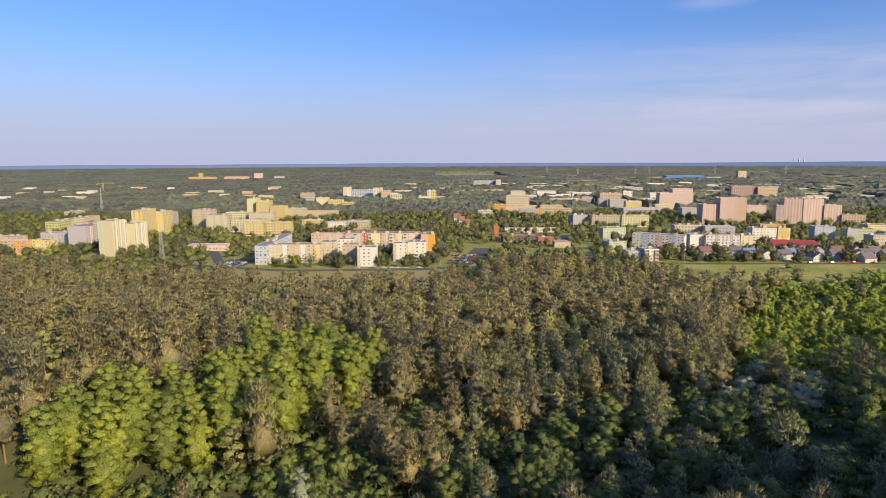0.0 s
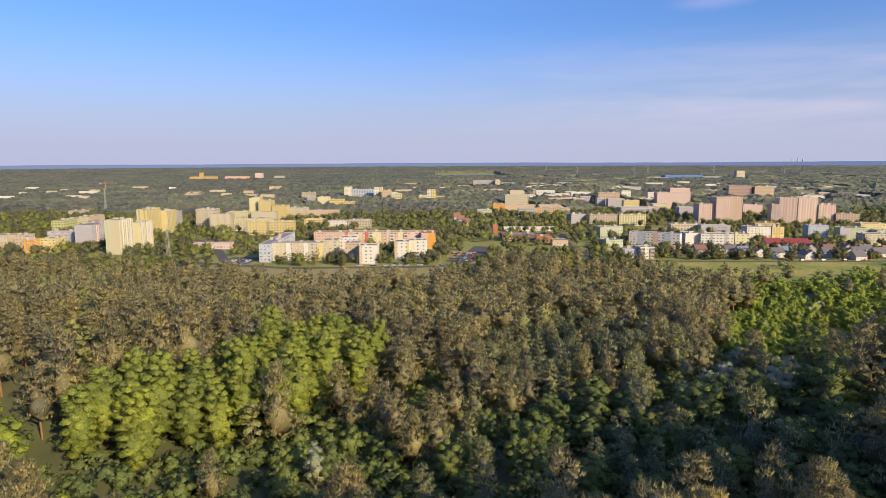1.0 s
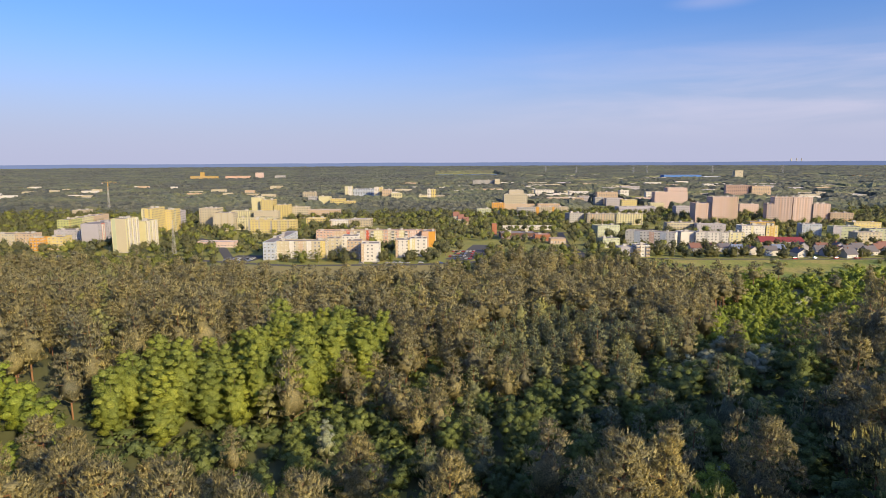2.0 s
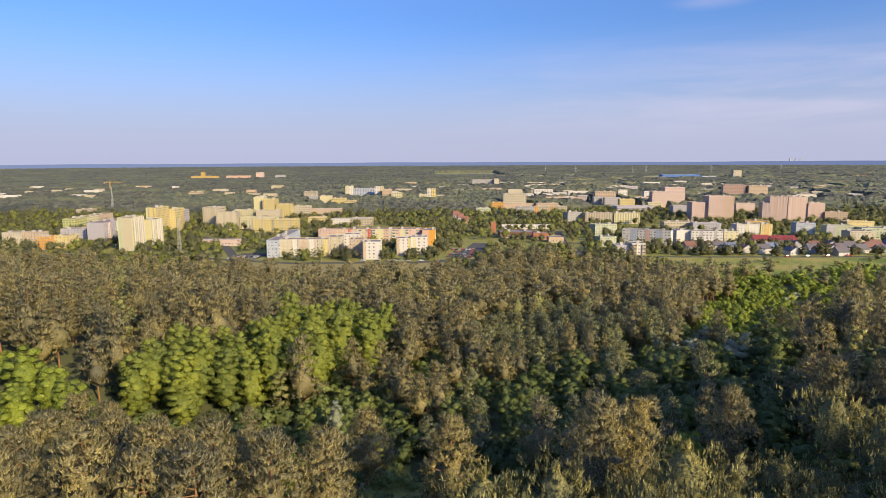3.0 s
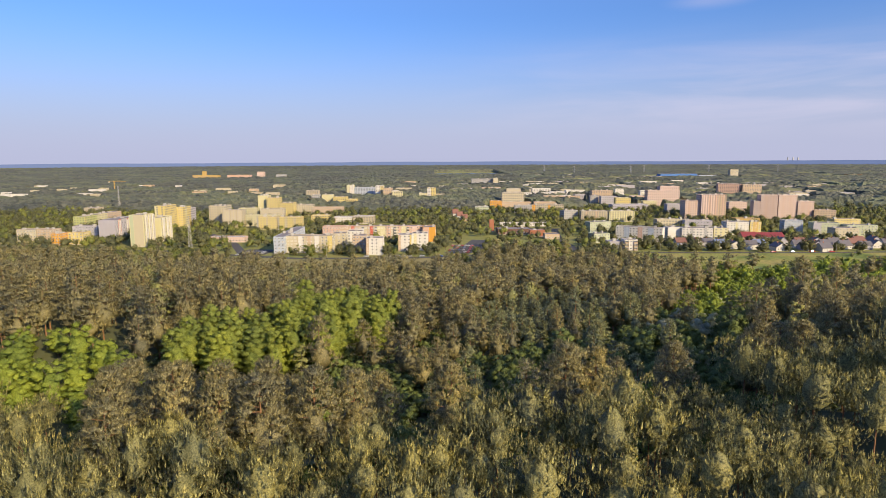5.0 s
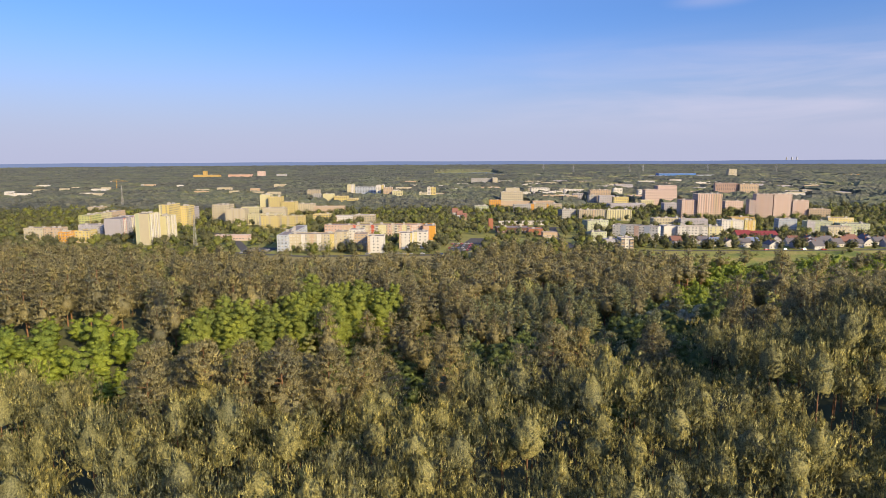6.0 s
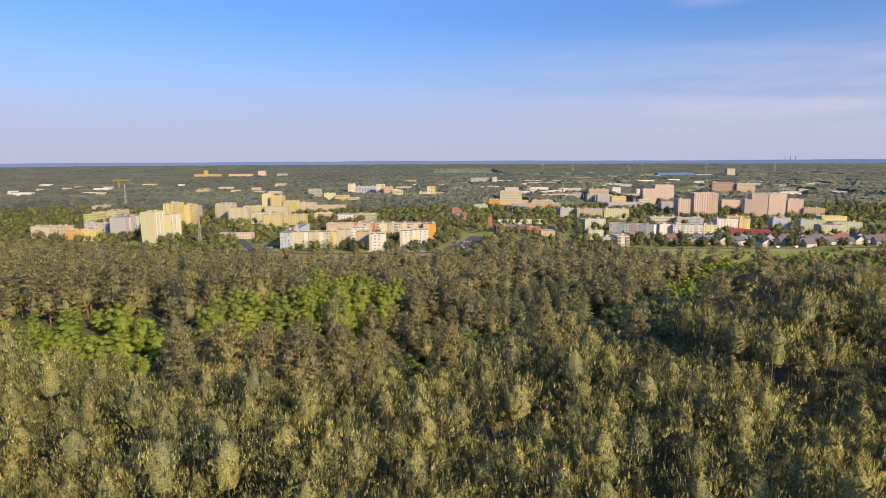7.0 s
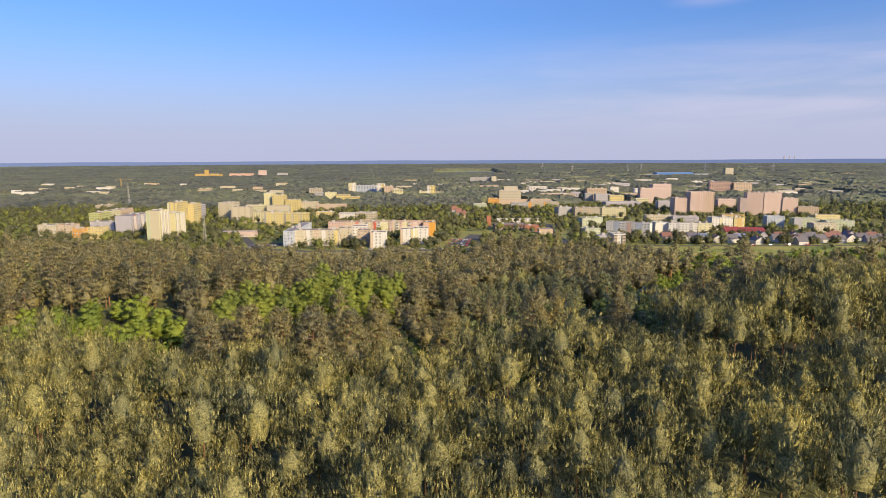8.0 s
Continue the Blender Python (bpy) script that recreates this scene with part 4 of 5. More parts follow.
def old_pine(seed, h=19.0, r=4.4, boughs=64, brushes=28, blades=4, length=0.66, width=0.12, low=0.26, top=0.85, limb_every=2, sides=6, rings=2, core=0.44, dome=1.9):
    """Tall pine: ruddy trunk and limbs that carry rounded, needle-covered pads."""
    g, q = np.random.default_rng(seed), random.Random(seed)
    lean = (q.uniform(-0.5, 0.5), q.uniform(-0.5, 0.5))
    limbs = [tube((0, 0, -0.8), (lean[0] * 0.5, lean[1] * 0.5, h * 0.5), 0.27, 0.19, 5), tube((lean[0] * 0.5, lean[1] * 0.5, h * 0.5), (*lean, h * 0.93), 0.19, 0.05, 5)]
    heart = np.array((lean[0] * 0.5, lean[1] * 0.5, h * (low + 0.22)))
    pts, ways, outs, mids, sizes = [], [], [], [], []
    side = q.uniform(0, 6.28)
    for k in range(boughs):
        f = (k + q.random() * 0.7) / boughs
        z = h * (low + (0.95 - low) * f)
        a = k * 2.399 + q.uniform(-0.5, 0.5)
        L = r * (1.0 - top * f ** dome) * (0.74 + 0.26 * min(1, f * 3.5)) * q.uniform(0.5, 1.08) * (1 + 0.16 * math.cos(a - side))
        pad = (0.22 + 0.08 * (1 - f)) * q.uniform(0.7, 1.3) * r * (50 / boughs) ** 0.2
        c = np.array((lean[0] * f + L * 0.84 * math.cos(a), lean[1] * f + L * 0.84 * math.sin(a), z + 0.10 * L))
        if k % limb_every == 0:
            limbs.append(tube((lean[0] * f * 0.8, lean[1] * f * 0.8, z - 0.25 * L), tuple(c - (0, 0, 0.15)), 0.09, 0.03, 3))
        mids.append(c), sizes.append(pad)
        d = g.normal(0, 1, (brushes, 3))
        d[:, 2] = np.abs(d[:, 2]) - 0.25
        d = unit(d + np.array((math.cos(a), math.sin(a), 0.2)) * 0.5)
        pts.append(c + d * (pad, pad, pad * 0.62) * g.uniform(0.72, 1.08, (brushes, 1)))
        ways.append(d * (0.7, 0.7, 0.6) + (0, 0, 0.55))
        outs.append(d + 0.9 * unit(c - heart))
    p, w, o = np.concatenate(pts), np.concatenate(ways), np.concatenate(outs)
    pale = g.random(len(p)) < 0.4
    sizes = np.array(sizes)
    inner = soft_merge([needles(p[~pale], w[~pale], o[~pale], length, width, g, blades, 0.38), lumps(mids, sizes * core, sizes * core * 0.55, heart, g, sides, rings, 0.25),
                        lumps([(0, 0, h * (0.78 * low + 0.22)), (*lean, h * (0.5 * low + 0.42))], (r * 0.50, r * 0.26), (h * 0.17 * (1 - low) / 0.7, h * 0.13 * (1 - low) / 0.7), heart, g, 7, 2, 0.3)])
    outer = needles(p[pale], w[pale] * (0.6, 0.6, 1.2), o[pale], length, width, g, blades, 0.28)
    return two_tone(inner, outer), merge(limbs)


def broadleaf(seed, h=14.0, r=4.2, lobes=16, per=44, size=0.38, low=0.25, pointed=0.0, full=0.30):
    """Leafy tree: a crown of overlapping lobes of leaf sprays on a forked trunk."""
    g, q = np.random.default_rng(seed), random.Random(seed)
    limbs = [tube((0, 0, -0.6), (0, 0, h * 0.55), 0.22, 0.10, 5)]
    zc, half = h * (1 + low) / 2, h * (1 - low) / 2
    heart = np.array((0, 0, zc - 0.25 * half))
    mids, sizes, parts = [], [], []
    for k in range(lobes):
        f = (k + 0.5) / lobes
        zf = -0.88 + 1.76 * f
        prof = math.sqrt(max(0.06, 1 - abs(zf) ** 2.2)) * (1 - pointed * max(0, f - full))
        a = k * 2.399 + q.uniform(-0.35, 0.35)
        rad = r * prof * q.uniform(0.42, 0.80)
        lr = r * q.uniform(0.30, 0.46) * (1.0 - 0.30 * f) * (16 / max(lobes, 16)) ** 0.3
        c = np.array((rad * math.cos(a), rad * math.sin(a), zc + zf * half * 0.88))
        d = g.normal(0, 1, (per, 3))
        d[:, 2] = np.abs(d[:, 2]) * 0.9 - 0.3
        d = unit(d + np.array((math.cos(a), math.sin(a), 0.25)) * 0.55)
        p = c + d * lr * g.uniform(0.74, 1.2, (per, 1)) * (1, 1, 0.9)
        parts.append(leaves(p, d + 0.8 * unit(c - heart), size, g))
        mids.append(c), sizes.append(lr)
        if k % 4 == 1:
            limbs.append(tube((0, 0, h * (0.15 + 0.35 * f)), tuple(c), 0.10, 0.03, 3))
    sizes = np.array(sizes)
    parts.append(lumps(mids, sizes * 0.76, sizes * 0.68, heart, g, 6, 2 if per > 30 else 1, 0.22))
    if low < 0.1:
        parts.append(lumps([(0, 0, h * 0.46)], r * 0.45, h * 0.36, heart, g, 7, 3, 0.2))
    return one_tone(parts), merge(limbs)


def plain_tree(seed, h=11.0, r=3.8, n=30, size=0.9, low=0.1):
    """A leafy tree for the distance: lumps under loose leaf sprays."""
    g = np.random.default_rng(seed)
    zc, half = h * (1 + low) / 2, h * (1 - low) / 2
    d = g.normal(0, 1, (n, 3))
    d[:, 2] = np.abs(d[:, 2]) - 0.35
    d = unit(d)
    p = d * (r, r, half) * g.uniform(0.70, 1.08, (n, 1)) + (0, 0, zc)
    heart = (0, 0, zc - 0.2 * half)
    c = [(r * 0.28, 0, zc - 0.1 * half), (-r * 0.3, r * 0.2, zc + 0.15 * half), (0, -r * 0.25, zc + 0.3 * half)]
    return one_tone([leaves(p, d, size, g), lumps(c, (r * 0.52, r * 0.46, r * 0.40), (half * 0.62, half * 0.54, half * 0.46), heart, g, 5, 1)]), tube((0, 0, -0.5), (0, 0, zc), 0.22, 0.12, 3)


def bush(seed, h=5.0, r=2.6, lobes=8, per=34, size=0.30):
    return broadleaf(seed, h, r, lobes, per, size, low=0.02)


def bark_normals(v, t):
    n = np.zeros_like(v)
    fn = np.cross(v[t[:, 1]] - v[t[:, 0]], v[t[:, 2]] - v[t[:, 0]])
    for i in range(3):
        np.add.at(n, t[:, i], fn)
    return unit(n)


def joined(name, templates, places, mats, label, category):
    """Many trees in one mesh: places are rows of x, y, z, turn, size, stretch, kind."""
    vs, ts, ns, mi, n = [], [], [], [], 0
    places = np.asarray(places, float)
    for k, (crown, trunk) in enumerate(templates):
        sel = places[places[:, 6].astype(int) == k]
        if not len(sel):
            continue
        v = np.concatenate([crown[0], trunk[0]])
        t = np.concatenate([crown[1], trunk[1] + len(crown[0])])
        nn = np.concatenate([crown[2], bark_normals(*trunk)])
        c, s = np.cos(sel[:, 3])[:, None], np.sin(sel[:, 3])[:, None]
        k1 = sel[:, 4][:, None]
        x = (v[None, :, 0] * c - v[None, :, 1] * s) * k1 + sel[:, 0][:, None]
        y = (v[None, :, 0] * s + v[None, :, 1] * c) * k1 + sel[:, 1][:, None]
        z = v[None, :, 2] * k1 * sel[:, 5][:, None] + sel[:, 2][:, None]
        vs.append(np.stack([x, y, z], -1).reshape(-1, 3))
        ns.append(np.stack([nn[None, :, 0] * c - nn[None, :, 1] * s, nn[None, :, 0] * s + nn[None, :, 1] * c, np.broadcast_to(nn[None, :, 2], x.shape)], -1).reshape(-1, 3))
        ts.append((t[None] + (np.arange(len(sel)) * len(v))[:, None, None]).reshape(-1, 3) + n)
        mi.append(np.tile(np.concatenate([crown[3], np.full(len(trunk[1]), len(mats) - 1)]), len(sel)))
        n += len(sel) * len(v)
    ob = new(name, mesh_np(name, np.concatenate(vs), np.concatenate(ts), mats, np.concatenate(mi), np.concatenate(ns)))
    return tagged(ob, label, category, kind="stuff")


def single(name, templates, places, mats, label, category, group, solo=False):
    """Trees as things of their own, each with a trunk and a crown; alike trees share meshes."""
    pairs = [(mesh_np("crown", c[0], c[1], mats[:-1], c[3], c[2]), mesh_np("trunk", *t, [mats[-1]])) for c, t in templates]
    for x, y, z, turn, size, stretch, k in places:
        crown, trunk = pairs[int(k)]
        top = new(name, crown if solo else None)
        top.matrix_basis = Matrix.LocRotScale((x, y, z), Euler((0, 0, turn)), (size, size, size * stretch))
        if not solo:
            child("crown", crown, top), child("trunk", trunk, top)
        tagged(top, label, category, group)


def inside(px, py, poly):
    """Which of the plan points lie in the polygon."""
    hit = np.zeros(len(px), bool)
    q = len(poly)
    for i in range(q):
        (x0, y0), (x1, y1) = poly[i], poly[(i + 1) % q]
        hit ^= ((y0 > py) != (y1 > py)) & (px < (x1 - x0) * (py - y0) / ((y1 - y0) or 1e-9) + x0)
    return hit


def scatter(x0, x1, y0, y1, step, g, jitter=0.42):
    """Jittered plan points on a slanting staggered grid."""
    mx, my, reach = (x0 + x1) / 2, (y0 + y1) / 2, math.hypot(x1 - x0, y1 - y0) / 2
    line = np.arange(-reach, reach, step)
    X, Y = np.meshgrid(line, line)
    X = X + (np.arange(len(line)) % 2)[:, None] * step / 2
    X, Y = (X + g.uniform(-jitter, jitter, X.shape) * step).ravel(), (Y + g.uniform(-jitter, jitter, Y.shape) * step).ravel()
    c, s = math.cos(0.62), math.sin(0.62)
    X, Y = mx + c * X - s * Y, my + s * X + c * Y
    keep = (X > x0) & (X < x1) & (Y > y0) & (Y < y1)
    return X[keep], Y[keep]


def wave(x, y, scale, shift=0.0):
    """Smooth plan noise between about -1 and 1."""
    return np.array([noise.noise((a * scale + shift, b * scale - shift, shift * 0.37)) for a, b in zip(x, y)])


LIME_GROVE = [(-77, 102), (-82, 112), (-66, 125), (-56, 150), (-52, 170), (-46, 190), (-28, 186), (-15, 164), (-19, 146), (-31, 141), (-33, 127), (-43, 115), (-52, 108), (-64, 103)]
DIP = [(12, 191), (47, 228), (70, 165), (84, 118), (80, 92), (56, 66), (10, 80), (-6, 92), (5, 120)]
SHRUBS = [(116, 246), (175, 300), (240, 316), (150, 180), (98, 132), (76, 148)]
WEST_GREEN = [(-140, 80), (-136, 108), (-112, 118), (-92, 112), (-80, 100), (-84, 84), (-110, 72)]
CLEARING = [(-20, 58), (-10, 56), (-3, 72), (-2, 84), (-10, 92), (-21, 88), (-24, 74)]
MEADOW = [(150, 463), (230, 462), (480, 462), (480, 444), (292, 392), (225, 372), (165, 384), (146, 410)]
VERGE = [(-178, 458), (-120, 444), (-20, 446), (10, 455), (-8, 346), (-60, 338), (-100, 340), (-150, 380), (-178, 420)]


def edge_of_forest(x):
    return np.interp(x, [-420, -296, -250, -209, -168, -133, -100, -8, 20, 41, 87, 135, 150, 225, 292, 420],
                     [430, 412, 400, 384, 382, 364, 346, 344, 354, 425, 405, 384, 380, 368, 388, 430])


cx, cy = GX[:-1, :-1].ravel() + 3.5, GY[:-1, :-1].ravel() + 3.5
wooded = (cy < edge_of_forest(cx)) & (np.abs(cx) < 450) & (cy > -420) & ~inside(cx, cy, MEADOW) & ~inside(cx, cy, SHRUBS) & ~inside(cx, cy, CLEARING)
slot = np.where(wooded, 1, np.where(inside(cx, cy, VERGE), 2, np.where(inside(cx, cy, MEADOW), 3, 0)))
for m in (M_LITTER, M_FIELD, M_MEADOW):
    ground.data.materials.append(m)
ground.data.polygons.foreach_set("material_index", np.tile(slot.astype(np.int32), 2))


def rows(x, y, g, lo, hi, kinds, tall=0.12, z=None):
    z = terrain(x, y) - 0.1 if z is None else z
    n = len(x)
    return np.column_stack([x, y, z, g.uniform(0, 6.283, n), g.uniform(lo, hi, n), 1 + g.normal(0, tall, n).clip(-0.2, 0.2), g.integers(0, kinds, n)])


G = np.random.default_rng(21)
TAKEN = []     # plan places of the trees that are set one by one


def planted(spots, natural, kinds):
    """Rows for trees set one by one: x, y and the height of each; natural is the height of the model."""
    s = np.array(spots, float)
    TAKEN.extend((a, b) for a, b, _ in spots)
    n = len(s)
    size = s[:, 2] / natural
    return np.column_stack([s[:, 0], s[:, 1], terrain(s[:, 0], s[:, 1]) - 0.1, G.uniform(0, 6.283, n), size, np.ones(n), np.arange(n) % kinds])


def room(x, y, gap):
    """Which plan points keep that far from the trees set one by one."""
    t = np.array(TAKEN)
    return np.hypot(x[:, None] - t[:, 0], y[:, None] - t[:, 1]).min(1) > gap


def seen(x, y, margin=30):
    return np.abs(x) < 0.76 * (y + 90) + margin


def path_gap(x, y):
    """A narrow opening through the pines towards the clearing with the track."""
    return (y > 22) & (x > -0.125 * (y + 37)) & (x < -0.055 * (y + 37))


def brow_line(x):
    return 27 + 0.30 * np.clip(x - 8, 0, 60) + 0.12 * np.clip(x + 15, -60, 0) + 3 * np.sin(x * 0.11) + 32 * smooth(58, 72, -x)


# trees set one by one: tall pines on the brow
OLD = [old_pine(s, r=rr) for s, rr in ((11, 4.9), (12, 5.6), (13, 4.5), (14, 5.2), (15, 5.4))]
OLD_LABEL = "tall pine with ruddy trunk and spreading needle pads"
BROW = [(0, 45, 18.5), (17.5, 36.8, 19.8), (22.8, 39.5, 18.4), (57, 54.4, 17.3), (62.5, 50, 15.5), (38.8, 48.5, 17), (-15.6, 77, 18.5), (-59, 69, 21), (-71, 80, 20),
        (-26.3, 27.3, 18.5), (-20.5, 33, 18.6), (-15.3, 37.2, 18), (-44, 19.5, 17.5), (-28.2, 36.5, 20), (-40, 31, 20), (-47.5, 27, 19), (-36, 38, 19.5), (-52, 36, 19),
        (-33, 29, 17.5), (-56, 46, 19.5), (-46, 47, 20), (71, 55.6, 18.4), (86, 64, 17.6), (97, 72, 19), (101, 62, 18), (80, 72, 17)]
single("tall_pine", OLD, planted(BROW, 19.0, 5), [M_OLD, M_OLDSHOOT, M_BARK], OLD_LABEL, "pine tree", "tall pines on the brow")

# the pines that stand clear round the dip
MID = [old_pine(s, 18.0, rr, 30, 17, 2, 0.95, 0.24, 0.24, 0.86, 6, 5, 1, 0.50, 2.0) for s, rr in ((71, 4.6), (72, 4.2), (73, 5.0), (74, 4.4))]
CLEAR_PINES = [(58, 152, 18.5), (66, 140, 15), (78, 171, 16), (37.5, 147, 15), (41.5, 138, 14), (16, 130, 15.5), (8, 148, 18.5), (30, 224, 17), (-27, 137, 16), (-18.5, 134, 16.5),
               (-11.2, 119, 15.5), (-6.8, 109, 15), (-1.6, 111, 14.5), (-43, 94, 13), (-14, 126, 15), (2, 131, 16), (12, 139, 15), (21, 136, 14), (-3, 122, 14), (-22, 127, 13)]
single("slope_pine", MID, planted(CLEAR_PINES, 18.0, 4), [M_OLD, M_OLDSHOOT, M_BARK], "sunlit bushy pine above the shaded dip", "pine tree", "pines round the dip")

# the lime grove
LIME = [broadleaf(s, 21, rr, 40, 84, 0.245, 0.05, 0.60, 0.42) for s, rr in ((31, 5.4), (32, 4.9), (33, 5.8), (34, 5.2))]
LIMES = [(-72.5, 113, 20), (-73.6, 105.5, 19), (-62.5, 117, 20), (-66, 111, 18.5), (-45.5, 121, 20.5), (-40, 124, 20.5), (-37, 133, 21.5), (-55.5, 124, 20), (-51, 144, 20), (-47.6, 151, 20),
         (-39.5, 141, 20.5), (-40, 176, 21), (-34, 178, 20.5), (-26, 169, 20), (-33, 150, 21.5), (-24, 152, 20), (-21, 160, 20), (-49, 114, 18)]
LIME_LABEL = "tall broadleaf tree in fresh yellow-green spring leaf"
grove = planted(LIMES, 21.0, 4)
x, y = scatter(-105, 0, 70, 215, 7.0, G)
keep = inside(x, y, LIME_GROVE) & room(x, y, 4.6)
single("lime_tree", LIME, np.concatenate([grove, rows(x[keep], y[keep], G, 0.82, 0.98, 4)]), [M_LEAF, M_GREYBARK], LIME_LABEL, "broadleaf tree", "lime grove")

# maples and other green trees on the west slope and below the brow
MAPLES = [(-103, 111, 14), (-93, 106, 13), (-87, 102, 12.5), (-98, 91, 13.5), (-36, 69, 14), (-50, 73, 14.5), (-27, 65, 11.5), (-63, 80, 12), (38, 60, 10), (-115, 104, 13), (-121, 92, 12.5)]
MAPLE = [broadleaf(s, 13, 4.6, 26, 90, 0.21, 0.04) for s in (41, 42, 43)]
west = planted(MAPLES, 13.0, 3)
x, y = scatter(-150, -60, 60, 125, 7.2, G)
keep = inside(x, y, WEST_GREEN) & room(x, y, 5)
single("maple_tree", MAPLE, np.concatenate([west, rows(x[keep], y[keep], G, 0.6, 0.9, 3)]), [M_BRIGHT, M_GREYBARK],
       "rounded broadleaf tree with vivid green leaves", "broadleaf tree", "green trees on the west slope")

# the shaded dip: deep green trees, dusky pines, blossoming hawthorns
ALDER = [broadleaf(s, 12, rr, 26, 84, 0.20, 0.03) for s, rr in ((51, 4.6), (52, 4.0), (53, 5.0))]
ALDERS = [(35, 127, 11.8), (19, 108, 13), (53, 109, 12), (69, 250, 11), (77, 106, 12.5), (47, 84, 11.5), (60, 89, 11), (52, 77, 11), (40, 84, 10.5), (61, 121, 9), (26, 121, 9), (86, 116, 11), (30, 112, 9)]
HAWTHORNS = [(78, 144, 7.5), (64, 131, 7), (74, 119.5, 8), (63, 95, 7), (70, 136, 6.5), (82, 131, 7.5), (46, 71, 6)]
DUSKY_PINES = [(28, 97, 10.5), (38, 92, 10.5), (31, 150, 11), (50.7, 144, 11), (30, 178, 13), (46, 160, 12), (24, 160, 12), (38, 168, 12), (33, 90, 9)]
dip_alder, dip_thorn, dip_pine = planted(ALDERS, 12.0, 3), planted(HAWTHORNS, 7.0, 2), planted(DUSKY_PINES, 13.5, 3)
x, y = scatter(-10, 100, 62, 232, 6.6, G)
keep = inside(x, y, DIP) & ~inside(x, y, CLEARING) & room(x, y, 4.4)
x, y = x[keep], y[keep]
pick = G.random(len(x))
north = (y > 134) & (x < 70)
a = (pick < 0.62) & ~north
single("alder_tree", ALDER, np.concatenate([dip_alder, rows(x[a], y[a], G, 0.5, 0.82, 3)]), [M_DARKLEAF, M_GREYBARK],
       "rounded deep green broadleaf tree in the dip", "broadleaf tree", "trees in the dip")
a = (pick >= 0.62) & (pick < 0.68) & ~north
single("hawthorn", [bush(s, 7, 3.7, 13, 60, 0.19) for s in (55, 56)], np.concatenate([dip_thorn, rows(x[a], y[a], G, 0.6, 0.9, 2)]), [M_BLOSSOM, M_GREYBARK],
       "hawthorn bush covered in white blossom", "bush", "hawthorns in the dip", True)
single("blossoming_tree", [broadleaf(57, 10, 2.0, 16, 60, 0.18, 0.08, 0.5)], planted([(-26, 103, 11)], 10.0, 1), [M_BLOSSOM, M_GREYBARK],
       "slim tree in pale white blossom at the grove's edge", "broadleaf tree", "blossoming trees")
a = (pick >= 0.68) | north
# These pines carry the dip's shade in their needle colour.
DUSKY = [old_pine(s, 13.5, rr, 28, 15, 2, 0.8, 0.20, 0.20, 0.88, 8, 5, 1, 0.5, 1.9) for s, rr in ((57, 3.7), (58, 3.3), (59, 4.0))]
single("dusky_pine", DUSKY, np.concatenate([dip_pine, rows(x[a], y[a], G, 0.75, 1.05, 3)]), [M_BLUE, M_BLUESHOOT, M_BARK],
       "bushy pine tinted bluish green for the shade of the dip", "pine tree", "pines in the dip")

# deep green undergrowth along the grove's foot and under the clearing's pines
x, y = scatter(-92, 34, 84, 128, 5.4, G)
keep = ~inside(x, y, CLEARING) & ~inside(x, y, DIP) & ~inside(x, y, WEST_GREEN) & room(x, y, 2.6) & (y > 98 - 0.12 * x - 14)
single("undergrowth_bush", [bush(s, 5.0, 2.9, 11, 50, 0.22) for s in (151, 152)], rows(x[keep], y[keep], G, 0.6, 1.2, 2)[:70], [M_DARKLEAF, M_GREYBARK],
       "deep green bush at the foot of the grove", "bush", "undergrowth by the grove", True)

# more tall pines along the brow
x, y = scatter(-150, 150, 22, 70, 8.0, G)
keep = (seen(x, y) & (y > brow_line(x)) & ~inside(x, y, CLEARING) & ~inside(x, y, WEST_GREEN) & room(x, y, 6) & ~path_gap(x, y)
        & (G.random(len(x)) < np.where((x < -12) & (x > -60), 0.70, np.where(x > 78, 0.85, 0.0))) & ~((x > -30) & (x < 0) & (y > 47)) & ~((x < -62) & (y > 40)))
single("tall_pine", OLD, rows(x[keep], y[keep], G, 0.85, 1.05, 5), [M_OLD, M_OLDSHOOT, M_BARK], OLD_LABEL, "pine tree", "tall pines on the brow")

# the young pine stand on the hill under the camera
x, y = scatter(-150, 150, -42, 60, 4.9, np.random.default_rng(22), 0.42)
keep = seen(x, y, 6) & (y < brow_line(x)) & (wave(x, y, 0.12, 3) > -0.6) & ~path_gap(x, y) & room(x, y, 3.0)
stand = rows(x[keep], y[keep], G, 0.74, 1.2, 5, 0.12)
stand[:, 4] *= 1 + 0.16 * wave(stand[:, 0], stand[:, 1], 0.07, 9)
YOUNG = [young_pine(s, hh, rr) for s, hh, rr in ((1, 13.0, 3.7), (2, 12.2, 3.4), (3, 13.6, 3.6), (4, 11.8, 3.9), (7, 13.0, 3.1))]
order = np.argsort(np.hypot(stand[:, 0], stand[:, 1] + 40))
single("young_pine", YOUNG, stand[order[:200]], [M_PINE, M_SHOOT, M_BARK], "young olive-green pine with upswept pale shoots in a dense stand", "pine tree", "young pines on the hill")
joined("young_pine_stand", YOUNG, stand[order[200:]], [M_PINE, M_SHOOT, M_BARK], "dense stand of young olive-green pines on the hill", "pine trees")

